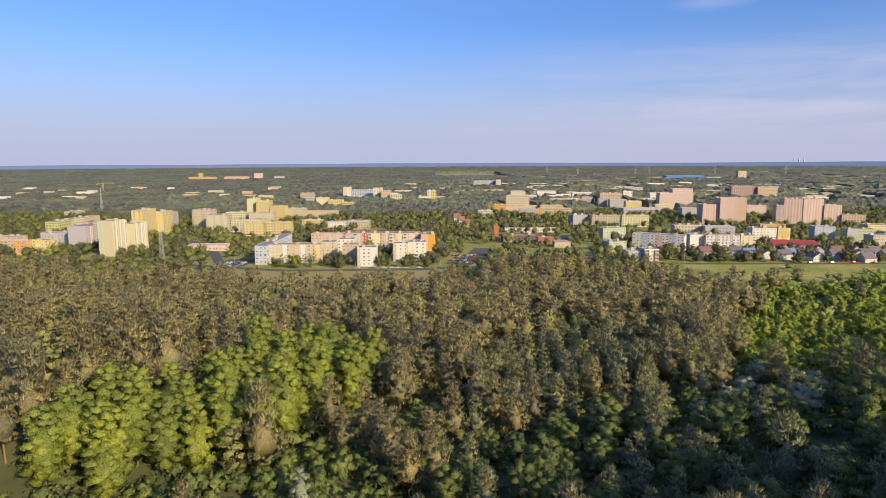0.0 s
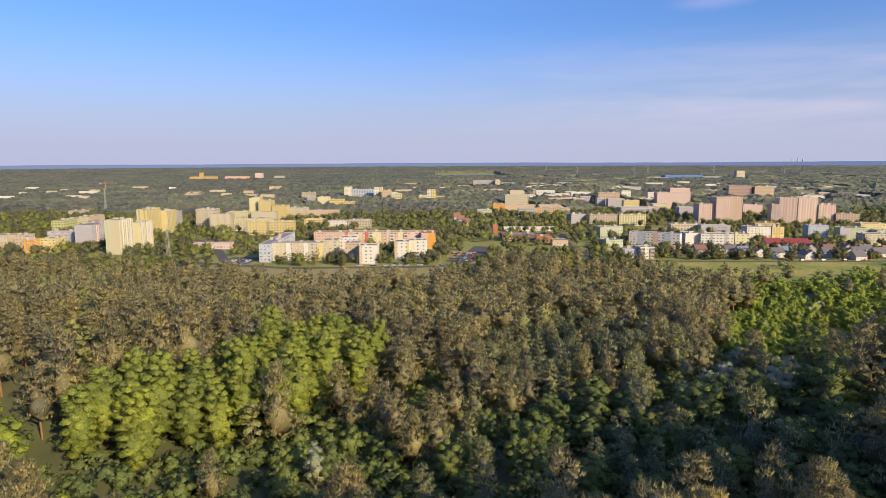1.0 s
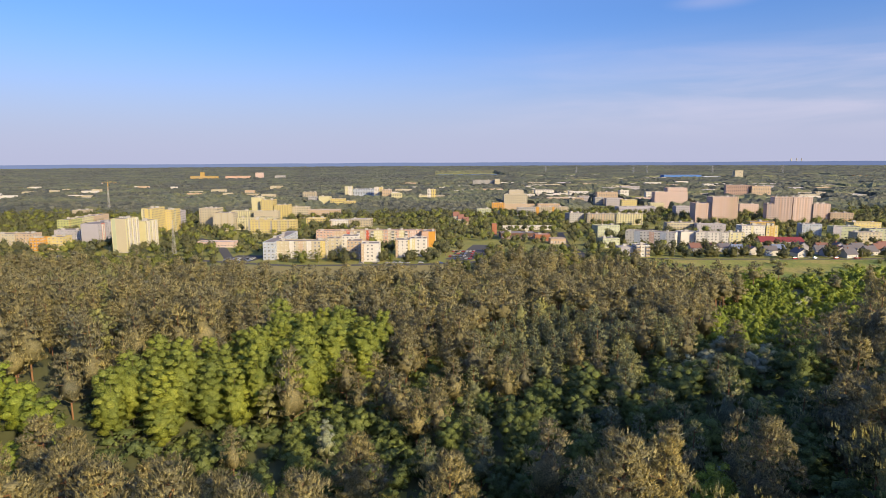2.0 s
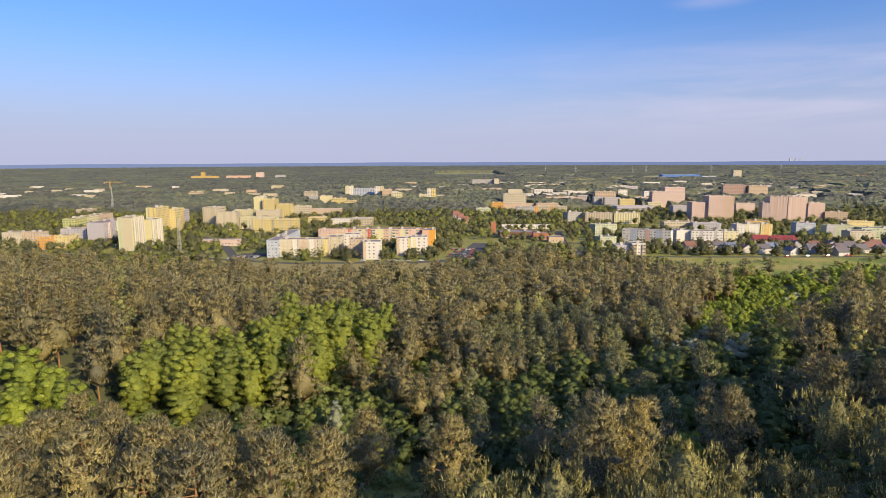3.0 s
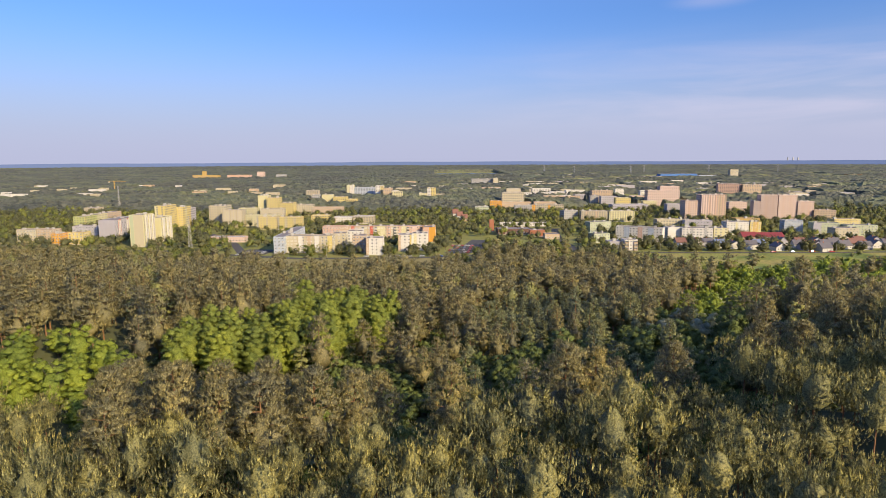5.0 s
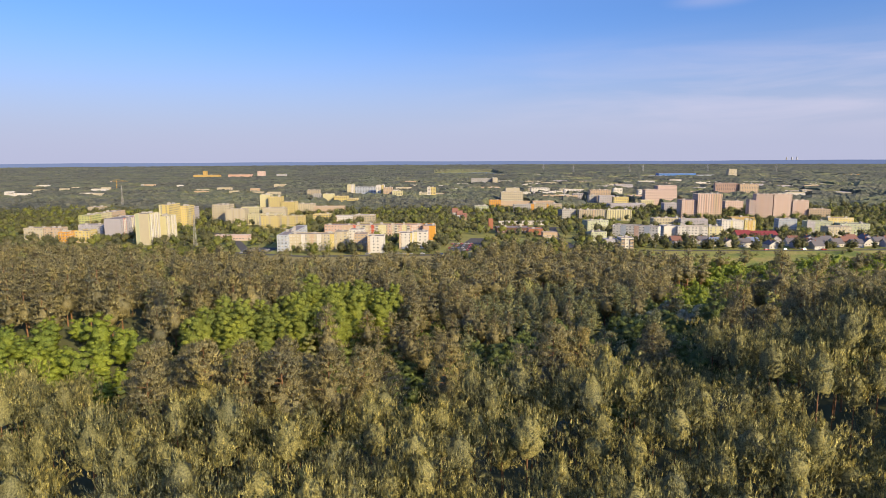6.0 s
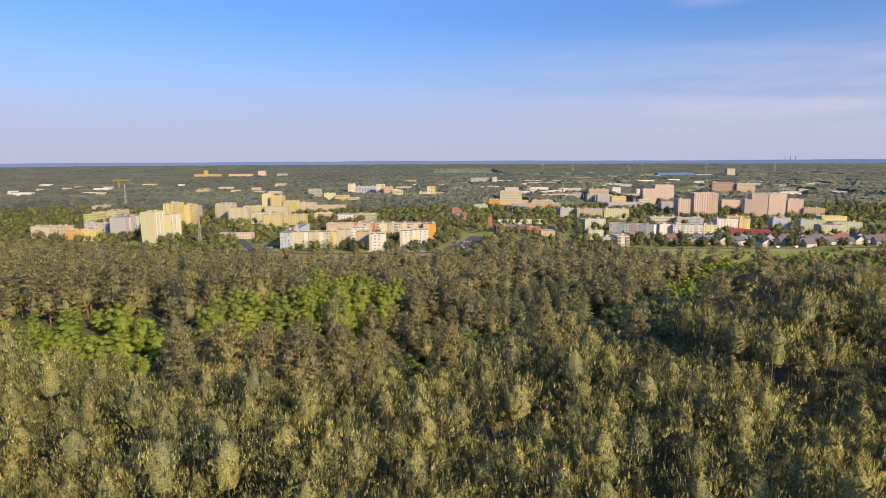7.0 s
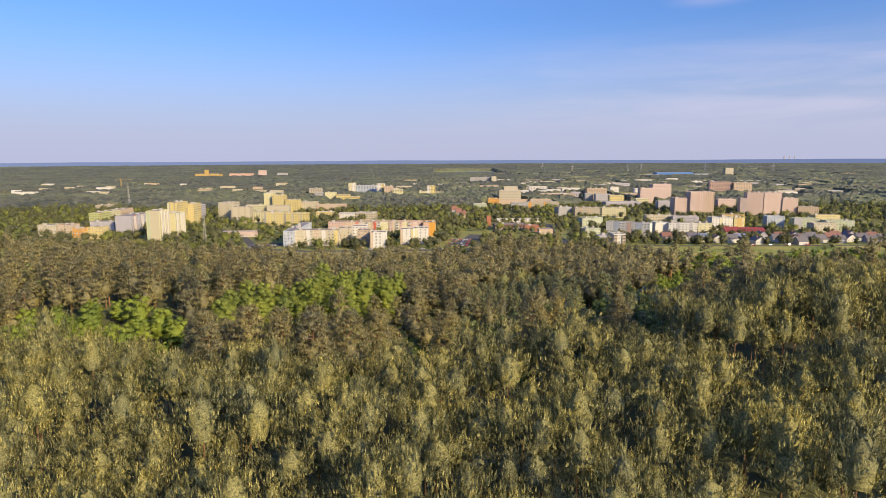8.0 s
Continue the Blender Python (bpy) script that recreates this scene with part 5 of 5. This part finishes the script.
# behind the camera and to the sides the pine wood goes on
x, y = scatter(-230, 260, -240, 60, 8.5, G)
keep = ~(seen(x, y, 5) & (y > -43)) & (np.hypot(x, y + 60) < 185)
WOOD = [old_pine(s, hh, 4.0, 8, 3, 1, 1.0, 0.4, 0.30, 0.8, 20, 5, 1) for s, hh in ((5, 13), (6, 12), (8, 13.6))]
joined("pine_wood", WOOD, rows(x[keep], y[keep], G, 0.8, 1.05, 3), [M_PINE, M_SHOOT, M_BARK], "pine wood that continues over the hill", "pine trees")

# bright shrubs and small trees on the sunny slope
x, y = scatter(70, 250, 120, 320, 6.4, G)
keep = inside(x, y, SHRUBS) & (wave(x, y, 0.04, 5) > -0.3) & room(x, y, 4)
x, y = x[keep], y[keep]
pick = G.random(len(x))
SHRUB = [bush(s, 5.5, 3.2, 10, 46, 0.25) for s in (61, 62, 63)]
a = pick < 0.72
single("shrub", SHRUB, rows(x[a], y[a], G, 0.5, 1.25, 3), [M_BRIGHT, M_GREYBARK], "rounded bush in bright yellow-green leaf", "bush", "bushes on the sunny slope", True)
a = (pick >= 0.72) & (pick < 0.82)
single("hawthorn", [bush(s, 5.5, 3.0, 8, 40, 0.27) for s in (65, 66)], rows(x[a], y[a], G, 0.6, 1.1, 2), [M_BLOSSOM, M_GREYBARK],
       "spreading bush with pale white blossom on the slope", "bush", "blossoming bushes on the slope", True)
a = pick >= 0.82
single("small_maple", [broadleaf(s, 9, 3.0, 14, 44, 0.27, 0.06, 0.4) for s in (60, 64)], rows(x[a], y[a], G, 0.7, 1.15, 2), [M_BRIGHT, M_GREYBARK],
       "small bright green tree standing above the bushes", "broadleaf tree", "small trees on the sunny slope")

# low growth between the forest and the meadow
x, y = scatter(130, 400, 225, 410, 8.5, G)
keep = (x > 168 - 0.25 * (y - 240)) & (y < edge_of_forest(x) + 8) & ~inside(x, y, SHRUBS) & seen(x, y, 10) & (wave(x, y, 0.035, 8) > -0.35)
single("fringe_bush", [bush(s, 5.0, 3.2, 8, 24, 0.40) for s in (67, 68, 69)], rows(x[keep], y[keep], G, 0.7, 1.75, 3), [M_BRIGHT, M_GREYBARK],
       "bright green leafy bush at the edge of the meadow", "bush", "bushes between wood and meadow", True)
fringe = lambda u, v: u > 172 - 0.25 * (v - 240)

# the pine forest between the hill and the town
x, y = scatter(-420, 420, 56, 450, 7.0, G, 0.5)
free = seen(x, y, 40) & (y < edge_of_forest(x) + 6 * wave(x, y, 0.06, 2)) & (y > 62) & room(x, y, 5)
for zone in (LIME_GROVE, DIP, SHRUBS, WEST_GREEN, CLEARING, MEADOW, VERGE):
    free &= ~inside(x, y, zone)
free &= ~((x < -60) & (y < 84)) & ~((x > -90) & (x < 12) & (y < 112)) & ~((x > -32) & (x < 14) & (y < 150))
free &= ~(fringe(x, y) & (y > 225) & (G.random(len(x)) < 0.88))
free &= G.random(len(x)) < np.where(y < 190, 0.90, 0.88)
x, y = x[free], y[free]
tone = wave(x, y, 0.022, 7) + G.normal(0, 0.28, len(x))
leafy = tone > 0.46
near = y < 190
p = rows(x, y, G, 0.74, 1.14, 4)
FARPINE = [old_pine(s, 17.5, rr, 13, 19, 1, 1.20, 0.40, 0.48, 0.84, 20, 5, 1, 0.62, 2.2) for s, rr in ((75, 4.7), (76, 4.2), (77, 5.0), (78, 4.5))]
q = p[near & ~leafy]
q = q[np.argsort(q[:, 1] + 0.3 * np.abs(q[:, 0]))]
single("forest_pine", MID, q[:110], [M_OLD, M_OLDSHOOT, M_BARK], "forest pine with bare trunk and tufted olive crown", "pine tree", "pines of the middle wood")
joined("middle_pine_forest", MID, q[110:], [M_OLD, M_OLDSHOOT, M_BARK], "sunlit pine forest on the slopes round the dip", "pine trees")
joined("pine_forest", FARPINE, p[~near & ~leafy], [M_OLD, M_OLDSHOOT, M_BARK], "pine forest that reaches to the edge of town", "pine trees")
BIRCH = [broadleaf(s, 16, 3.0, 18, 36, 0.34, 0.12, 0.5) for s in (81, 82, 83, 84)]
q = p[leafy]
q = np.concatenate([planted([(-13, 236, 20), (13, 234, 20), (-12.5, 153, 17), (1, 196, 19), (-4, 226, 18), (6, 240, 19)], 16.0, 4), q[np.argsort(q[:, 1])]])
single("birch_tree", BIRCH, q[:80], [M_BIRCH, M_GREYBARK], "slender birch in pale green leaf among pines", "broadleaf tree", "birches among the pines")
joined("birch_wood", [plain_tree(s, 15, 3.2, 80, 0.6, 0.15) for s in (85, 86, 87, 88)], q[80:], [M_BIRCH, M_GREYBARK], "pale green birches mixed into the pine forest", "broadleaf trees")

# meadow bushes and undergrowth
x, y = scatter(140, 470, 350, 470, 9, G)
keep = inside(x, y, MEADOW) & (wave(x, y, 0.05, 4) + 0.006 * (425 - y) > 0.12)
single("meadow_bush", [bush(s, 3.6, 2.2, 6, 14, 0.5) for s in (91, 92)], rows(x[keep], y[keep], G, 0.5, 1.5, 2), [M_BIRCH, M_GREYBARK], "small round bush scattered in the meadow", "bush", "bushes in the meadow", True)
x, y = scatter(-90, 125, 26, 215, 4.6, G)
keep = (y > brow_line(x) - 6) & (G.random(len(x)) < 0.75) & (np.hypot(x + 14, y - 76) > 5)
joined("undergrowth", [plain_tree(s, 2.6, 2.3, 44, 0.34, 0.02) for s in (95, 96, 97)], rows(x[keep], y[keep], G, 0.6, 1.7, 3), [M_DARKLEAF, M_GREYBARK], "low leafy undergrowth beneath the trees", "undergrowth")

# trees between the buildings
x, y = scatter(-700, 760, 405, 960, 11.5, G)
free = seen(x, y, 20) & (y > edge_of_forest(x) + 8) & ~inside(x, y, MEADOW) & ~inside(x, y, VERGE)
for fx, fy, hw, hd in FOOT:
    free &= ~((np.abs(x - fx) < hw + 2.5) & (y > fy - hd - 7) & (y < fy + hd + 3))
for pts, width in ROADS:
    for (x0, y0), (x1, y1) in zip(pts[:-1], pts[1:]):
        L2 = (x1 - x0) ** 2 + (y1 - y0) ** 2
        k = np.clip(((x - x0) * (x1 - x0) + (y - y0) * (y1 - y0)) / L2, 0, 1)
        free &= np.hypot(x - x0 - k * (x1 - x0), y - y0 - k * (y1 - y0)) > width / 2 + 2.5
free &= (wave(x, y, 0.012, 13) + 0.5 * wave(x, y, 0.05, 17) + np.where(y > 720, 0.12, 0.0)) > np.where(x > -90, -0.34, -0.40)
x, y = x[free], y[free]
TOWN = [broadleaf(s, 9.5, rr, 14, 28, 0.36, 0.04) for s, rr in ((101, 4.4), (102, 3.8), (103, 5.0))]
TOWNFAR = [plain_tree(s, 9.8, 5.0, 44, 0.80, 0.02) for s in (104, 105, 106)]
p = rows(x, y, G, 0.62, 1.18, 3)
p = p[np.argsort(p[:, 1])]
near = p[p[:, 1] < 640]
a = G.random(len(near)) < 0.45
single("street_tree", TOWN, near[a][:80], [M_TOWN, M_GREYBARK], "round yellow-green tree between the housing blocks", "broadleaf tree", "trees in the town")
single("park_tree", TOWN, near[~a][:80], [M_TOWNDARK, M_GREYBARK], "round deep green tree between the housing blocks", "broadleaf tree", "trees in the town")
rest = np.concatenate([near[a][80:], near[~a][80:], p[p[:, 1] >= 640]])
a = G.random(len(rest)) < 0.35
joined("town_trees", TOWNFAR, rest[a], [M_TOWN, M_GREYBARK], "yellow-green trees across the town", "broadleaf trees")
joined("town_trees", TOWNFAR, rest[~a], [M_TOWNDARK, M_GREYBARK], "deep green trees across the town", "broadleaf trees")


# trees set before particular buildings and along the meadow road
hedge = [(-126 + 4.2 * i, 471 + (i % 3) * 1.5) for i in range(7)]
single("young_birch", [broadleaf(s, 10.5, 2.2, 9, 18, 0.42, 0.12, 0.3) for s in (111, 112)], rows(np.array([u for u, v in hedge]), np.array([v for u, v in hedge]), G, 0.8, 1.1, 2),
       [M_BIRCH, M_GREYBARK], "slender young birch before a cream housing block", "broadleaf tree", "birches before the housing block")
hedge = [(-92, 474), (-87, 469), (-83, 473), (-90, 465), (-79, 467), (-50, 462), (-47, 466), (-26, 470), (-12, 480), (-8, 474)]
hedge += [(202 + 6.5 * i + 2 * (i % 2), 478 + 3 * (i % 3)) for i in range(9)] + [(278, 470), (316, 473), (345, 474), (352, 478), (300, 486), (368, 474), (240, 486), (225, 490)]
hedge += [(150, 474), (141, 479), (180, 486), (186, 492), (192, 485), (205, 500), (134, 520), (140, 545), (196, 520), (232, 526), (290, 520)]
hedge += [(206 + 9.5 * i, 519 + 4 * (i % 3)) for i in range(21)] + [(218 + 21 * i, 474 + 2 * (i % 2)) for i in range(9)]
single("garden_tree", TOWN, rows(np.array([float(u) for u, v in hedge]), np.array([float(v) for u, v in hedge]), G, 0.65, 1.15, 3),
       [M_TOWNDARK, M_GREYBARK], "leafy tree close to the houses", "broadleaf tree", "trees by the houses")

# ---- far woods: a rough canopy that reaches the horizon, open where the town and fields are ----
def far_woods():
    ang = np.linspace(-0.74, 0.74, 430)
    dist = [820.0]
    while dist[-1] < 4900:
        dist.append(dist[-1] * 1.004 + 2.5)
    dist = np.array(dist)
    A, D = np.meshgrid(ang, dist)
    X, Y = D * np.tan(A), D.copy()
    g = np.random.default_rng(8)
    fx, fy = X.ravel(), Y.ravel()
    cover = wave(fx, fy, 0.0022, 2) + 0.5 * wave(fx, fy, 0.009, 6)
    west = smooth(-60, -320, fx) * 0.9
    cover = cover + west + 0.14 * smooth(0, 300, fx) + smooth(1500, 2600, fy) * 0.55 + 0.06
    top = 15 * smooth(-0.12, 0.05, cover) * smooth(830, 980, fy)
    clear = np.ones(len(fx))
    for bx, by, hw, hd in FOOT + [(140, 3300, 165, 330)]:
        if by > 840:
            clear[(np.abs(fx - bx) < hw + 6) & (fy > by - hd - 0.022 * by) & (fy < by + hd + 12)] = 0
    z = terrain(fx, fy) + top * clear * (0.84 + 0.34 * wave(fx, fy, 0.11, 4) + 0.12 * wave(fx, fy, 0.03, 9) + 0.14 * g.random(len(fx))) - 2 * (top * clear < 1)
    nr, nc = X.shape
    i = (np.arange(nr - 1)[:, None] * nc + np.arange(nc - 1)).ravel()
    t = np.concatenate([np.stack([i, i + 1, i + nc], 1), np.stack([i + 1, i + nc + 1, i + nc], 1)])
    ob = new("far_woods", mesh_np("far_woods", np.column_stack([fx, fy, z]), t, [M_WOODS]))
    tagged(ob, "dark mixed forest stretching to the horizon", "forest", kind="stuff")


far_woods()

# ---- glowing haze-blue hills on the horizon ----
def horizon():
    ang = np.linspace(-math.pi, math.pi, 721)
    r = 4950
    h = 65 + 6.0 * np.array([noise.noise((math.cos(a) * 6, math.sin(a) * 6, 1.0)) for a in ang]) + 1.5 * np.array([noise.noise((math.cos(a) * 40, math.sin(a) * 40, 2.0)) for a in ang])
    x, y = r * np.sin(ang), r * np.cos(ang)
    n = len(ang)
    v = np.concatenate([np.column_stack([x, y, np.full(n, -20.0)]), np.column_stack([x, y, h])])
    i = np.arange(n - 1)
    t = np.concatenate([np.stack([i, i + 1, i + n], 1), np.stack([i + 1, i + n + 1, i + n], 1)])
    # The blue is haze put into the colour; the glow evens it out.
    m, _, _, b = material("glowing_haze_hills", 1.0)
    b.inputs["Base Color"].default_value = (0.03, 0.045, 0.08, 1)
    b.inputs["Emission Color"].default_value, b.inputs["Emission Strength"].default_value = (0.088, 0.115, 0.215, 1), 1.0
    tagged(new("backdrop", mesh_np("backdrop", v, t, [m])), "low wooded hills along the horizon, glowing in haze blue", "backdrop", kind="structure")


horizon()
# ---- cars, masts, lamps ----
def make_car(mat):
    top = new("parked_car")
    body = [(-0.88, -2.15, 0.32, 0.88, 2.15, 0.82), (-0.84, -2.0, 0.82, 0.84, 1.95, 0.92)]
    child("body", boxes_mesh("body", body, [mat]), top)
    v = np.array([(-0.8, -1.1, 0.9), (0.8, -1.1, 0.9), (0.8, 1.7, 0.9), (-0.8, 1.7, 0.9), (-0.62, -0.45, 1.44), (0.62, -0.45, 1.44), (0.62, 1.15, 1.44), (-0.62, 1.15, 1.44)])
    t = np.array([(0, 1, 5), (0, 5, 4), (1, 2, 6), (1, 6, 5), (2, 3, 7), (2, 7, 6), (3, 0, 4), (3, 4, 7), (4, 5, 6), (4, 6, 7)])
    child("cabin", mesh_np("cabin", v, t, [M_GLASS, mat], [0] * 8 + [1, 1]), top, None, "dark glazed cabin")
    wheel = mesh_np("wheel", *tube((-0.11, 0, 0), (0.11, 0, 0), 0.32, 0.32, 10), [M_TYRE])
    for sx in (-0.8, 0.8):
        for sy in (-1.35, 1.35):
            child("wheel", wheel, top, pose(sx, sy, 0.32))
    return top


CAR_COLOURS = {"white": (0.50, 0.50, 0.50), "silver": (0.45, 0.46, 0.48), "black": (0.03, 0.03, 0.035), "red": (0.40, 0.03, 0.03), "blue": (0.06, 0.12, 0.32), "grey": (0.20, 0.21, 0.22)}
CARS = {}
for cname, c in CAR_COLOURS.items():
    CARS[cname] = tagged(make_car(plain("car_paint_" + cname, c, 0.3, 0.2, 0.03)), f"{cname} car parked on asphalt near housing", "car", "parked cars")
spots = [(-178 + 2.9 * (i % 8), 468 + 6.5 * (i // 8), 0) for i in range(24)]
spots += [(-70 + 5.2 * i, 454.5, 90) for i in range(14)] + [(4 + 3.0 * i + 0.28 * j * 6, 476 + 13 * j, -20) for j in range(4) for i in range(7)]
spots += [(286 + 17.0 * i, 468.5, 90) for i in range(4)] + [(100, 500 + 8 * i, 0) for i in range(5)] + [(-330 + 12 * i, 497, 95) for i in range(6)]
cr = random.Random(4)
fresh = set(CAR_COLOURS)
for px, py, turn in spots:
    if cr.random() < 0.22:
        continue
    cname = cr.choice(list(CAR_COLOURS))
    m = pose(px + cr.uniform(-0.3, 0.3), py + cr.uniform(-0.4, 0.4), 0.11, 0, 0, turn + cr.uniform(-3, 3))
    if cname in fresh:
        fresh.discard(cname)
        CARS[cname].matrix_basis = m
    else:
        copy_thing(CARS[cname], m)


def mast(x, y, h, base, name, label, arms=(), z=0.0, r=0.09):
    """A lattice mast of four legs, cross bracing and arms."""
    top = new(name)
    top.matrix_basis = pose(x, y, z)
    for sx in (-1, 1):
        for sy in (-1, 1):
            child("leg", mesh_np("leg", *tube((sx * base, sy * base, -0.5), (sx * base * 0.15, sy * base * 0.15, h), r, r * 0.7, 4), [M_STEEL]), top)
    bars = []
    n = max(5, int(h / (base * 2.2)))
    for i in range(n):
        z0, z1 = h * i / n, h * (i + 1) / n
        b0, b1 = base * (1 - 0.85 * z0 / h), base * (1 - 0.85 * z1 / h)
        for (ax, ay), (bx, by) in (((-1, -1), (1, -1)), ((1, -1), (1, 1)), ((1, 1), (-1, 1)), ((-1, 1), (-1, -1))):
            bars.append(tube((ax * b0, ay * b0, z0), (bx * b1, by * b1, z1), r * 0.6, r * 0.6, 3))
            bars.append(tube((bx * b0, by * b0, z0), (ax * b1, ay * b1, z1), r * 0.6, r * 0.6, 3))
    child("bracing", mesh_np("bracing", *merge(bars), [M_STEEL]), top)
    for za, half in arms:
        child("cross_arm", mesh_np("cross_arm", *merge([tube((-half, 0, za), (half, 0, za), r, r, 4), tube((-half, 0, za), (0, 0, za + 2), r * 0.7, r * 0.7, 3),
                                                        tube((half, 0, za), (0, 0, za + 2), r * 0.7, r * 0.7, 3)]), [M_STEEL]), top)
    return tagged(top, label, "mast", "lattice masts")


mast(-219, 470, 34, 1.6, "lattice_mast", "slim grey steel lattice mast near the car park", r=0.11)
mast(-520, 930, 42, 1.8, "lattice_mast", "slim grey steel lattice mast among trees", r=0.14)
for px, py in ((560, 3300), (910, 2900), (1040, 3100), (660, 3000), (1330, 3000), (1620, 2900)):
    mast(px, py, 48, 4.0, "power_pylon", "far steel power pylon with cross arms", ((30, 9), (37, 8), (44, 6)), float(terrain(np.array(float(px)), np.array(float(py)))), 0.35)


def street_lamp(x, y, turn):
    top = new("street_lamp")
    top.matrix_basis = pose(x, y, 0, 0, 0, turn)
    child("pole", mesh_np("pole", *tube((0, 0, -0.2), (0, 0, 8), 0.09, 0.06, 6), [M_STEEL]), top)
    child("arm", mesh_np("arm", *tube((0, 0, 7.95), (1.4, 0, 8.2), 0.05, 0.04, 5), [M_STEEL]), top)
    child("lamp_head", boxes_mesh("lamp_head", [(1.2, -0.15, 8.15, 1.9, 0.15, 8.28)], [M_STEEL]), top)
    tagged(top, "grey steel street lamp beside the road", "street lamp", "street lamps")


for px, py in ((-160, 462), (-130, 452), (-98, 452), (-66, 453), (-34, 453), (-2, 457), (150, 479), (190, 474), (240, 470), (290, 468), (340, 467), (-200, 480), (-240, 498), (-290, 503)):
    street_lamp(px, py, 90)


# a building-site crane among the western houses
crane = new("tower_crane")
crane.matrix_basis = pose(-765, 1380, 0)
M_CRANE = plain("crane_yellow", (0.62, 0.38, 0.06), 0.5)
child("mast", mesh_np("mast", *merge([tube((sx * 0.8, sy * 0.8, -0.5), (sx * 0.8, sy * 0.8, 36), 0.16, 0.16, 4) for sx in (-1, 1) for sy in (-1, 1)]
                                     + [tube((-0.8, -0.8, 3 * i), (0.8, -0.8, 3 * i + 3), 0.1, 0.1, 3) for i in range(12)]), [M_CRANE]), crane)
child("jib", mesh_np("jib", *merge([tube((-14, 0, 33.5), (28, 0, 33.5), 0.3, 0.25, 4), tube((-14, 0, 33.5), (0, 0, 38), 0.1, 0.1, 3), tube((0, 0, 38), (22, 0, 33.8), 0.1, 0.1, 3)]), [M_CRANE]), crane)
child("counterweight", boxes_mesh("counterweight", [(-14, -0.8, 31.5, -11, 0.8, 33.4)], [M_CONC]), crane)
tagged(crane, "yellow tower crane on a far building site", "crane")

# a lake far off
M_WATER, _, _, wb = material("lake_water", 0.18)
wb.inputs["Base Color"].default_value = (0.10, 0.14, 0.18, 1)
strip("water", [(0, 3300), (130, 3340), (290, 3370)], 420, M_WATER, "pale far lake between woods", 1.5, "lake")

# a far power plant with three stacks
plant = new("power_plant")
plant.matrix_basis = pose(2610, 4500, 22)
child("hall", boxes_mesh("hall", [(-60, 0, -20, 60, 40, 26), (-30, 5, 26, 20, 35, 38)], [paint("grey")]), plant)
for dx in (-35, 5, 42):
    child("stack", mesh_np("stack", *tube((dx, 20, 20), (dx, 20, 66), 5, 3.5, 10), [M_CONC]), plant)
tagged(plant, "hazy grey power plant with three stacks on the horizon", "power plant")
road([(-16, 62), (-14, 72), (-17, 80), (-24, 92)], 4, M_PATH, "forest_track", "pale sandy track in a forest clearing", 0.05)
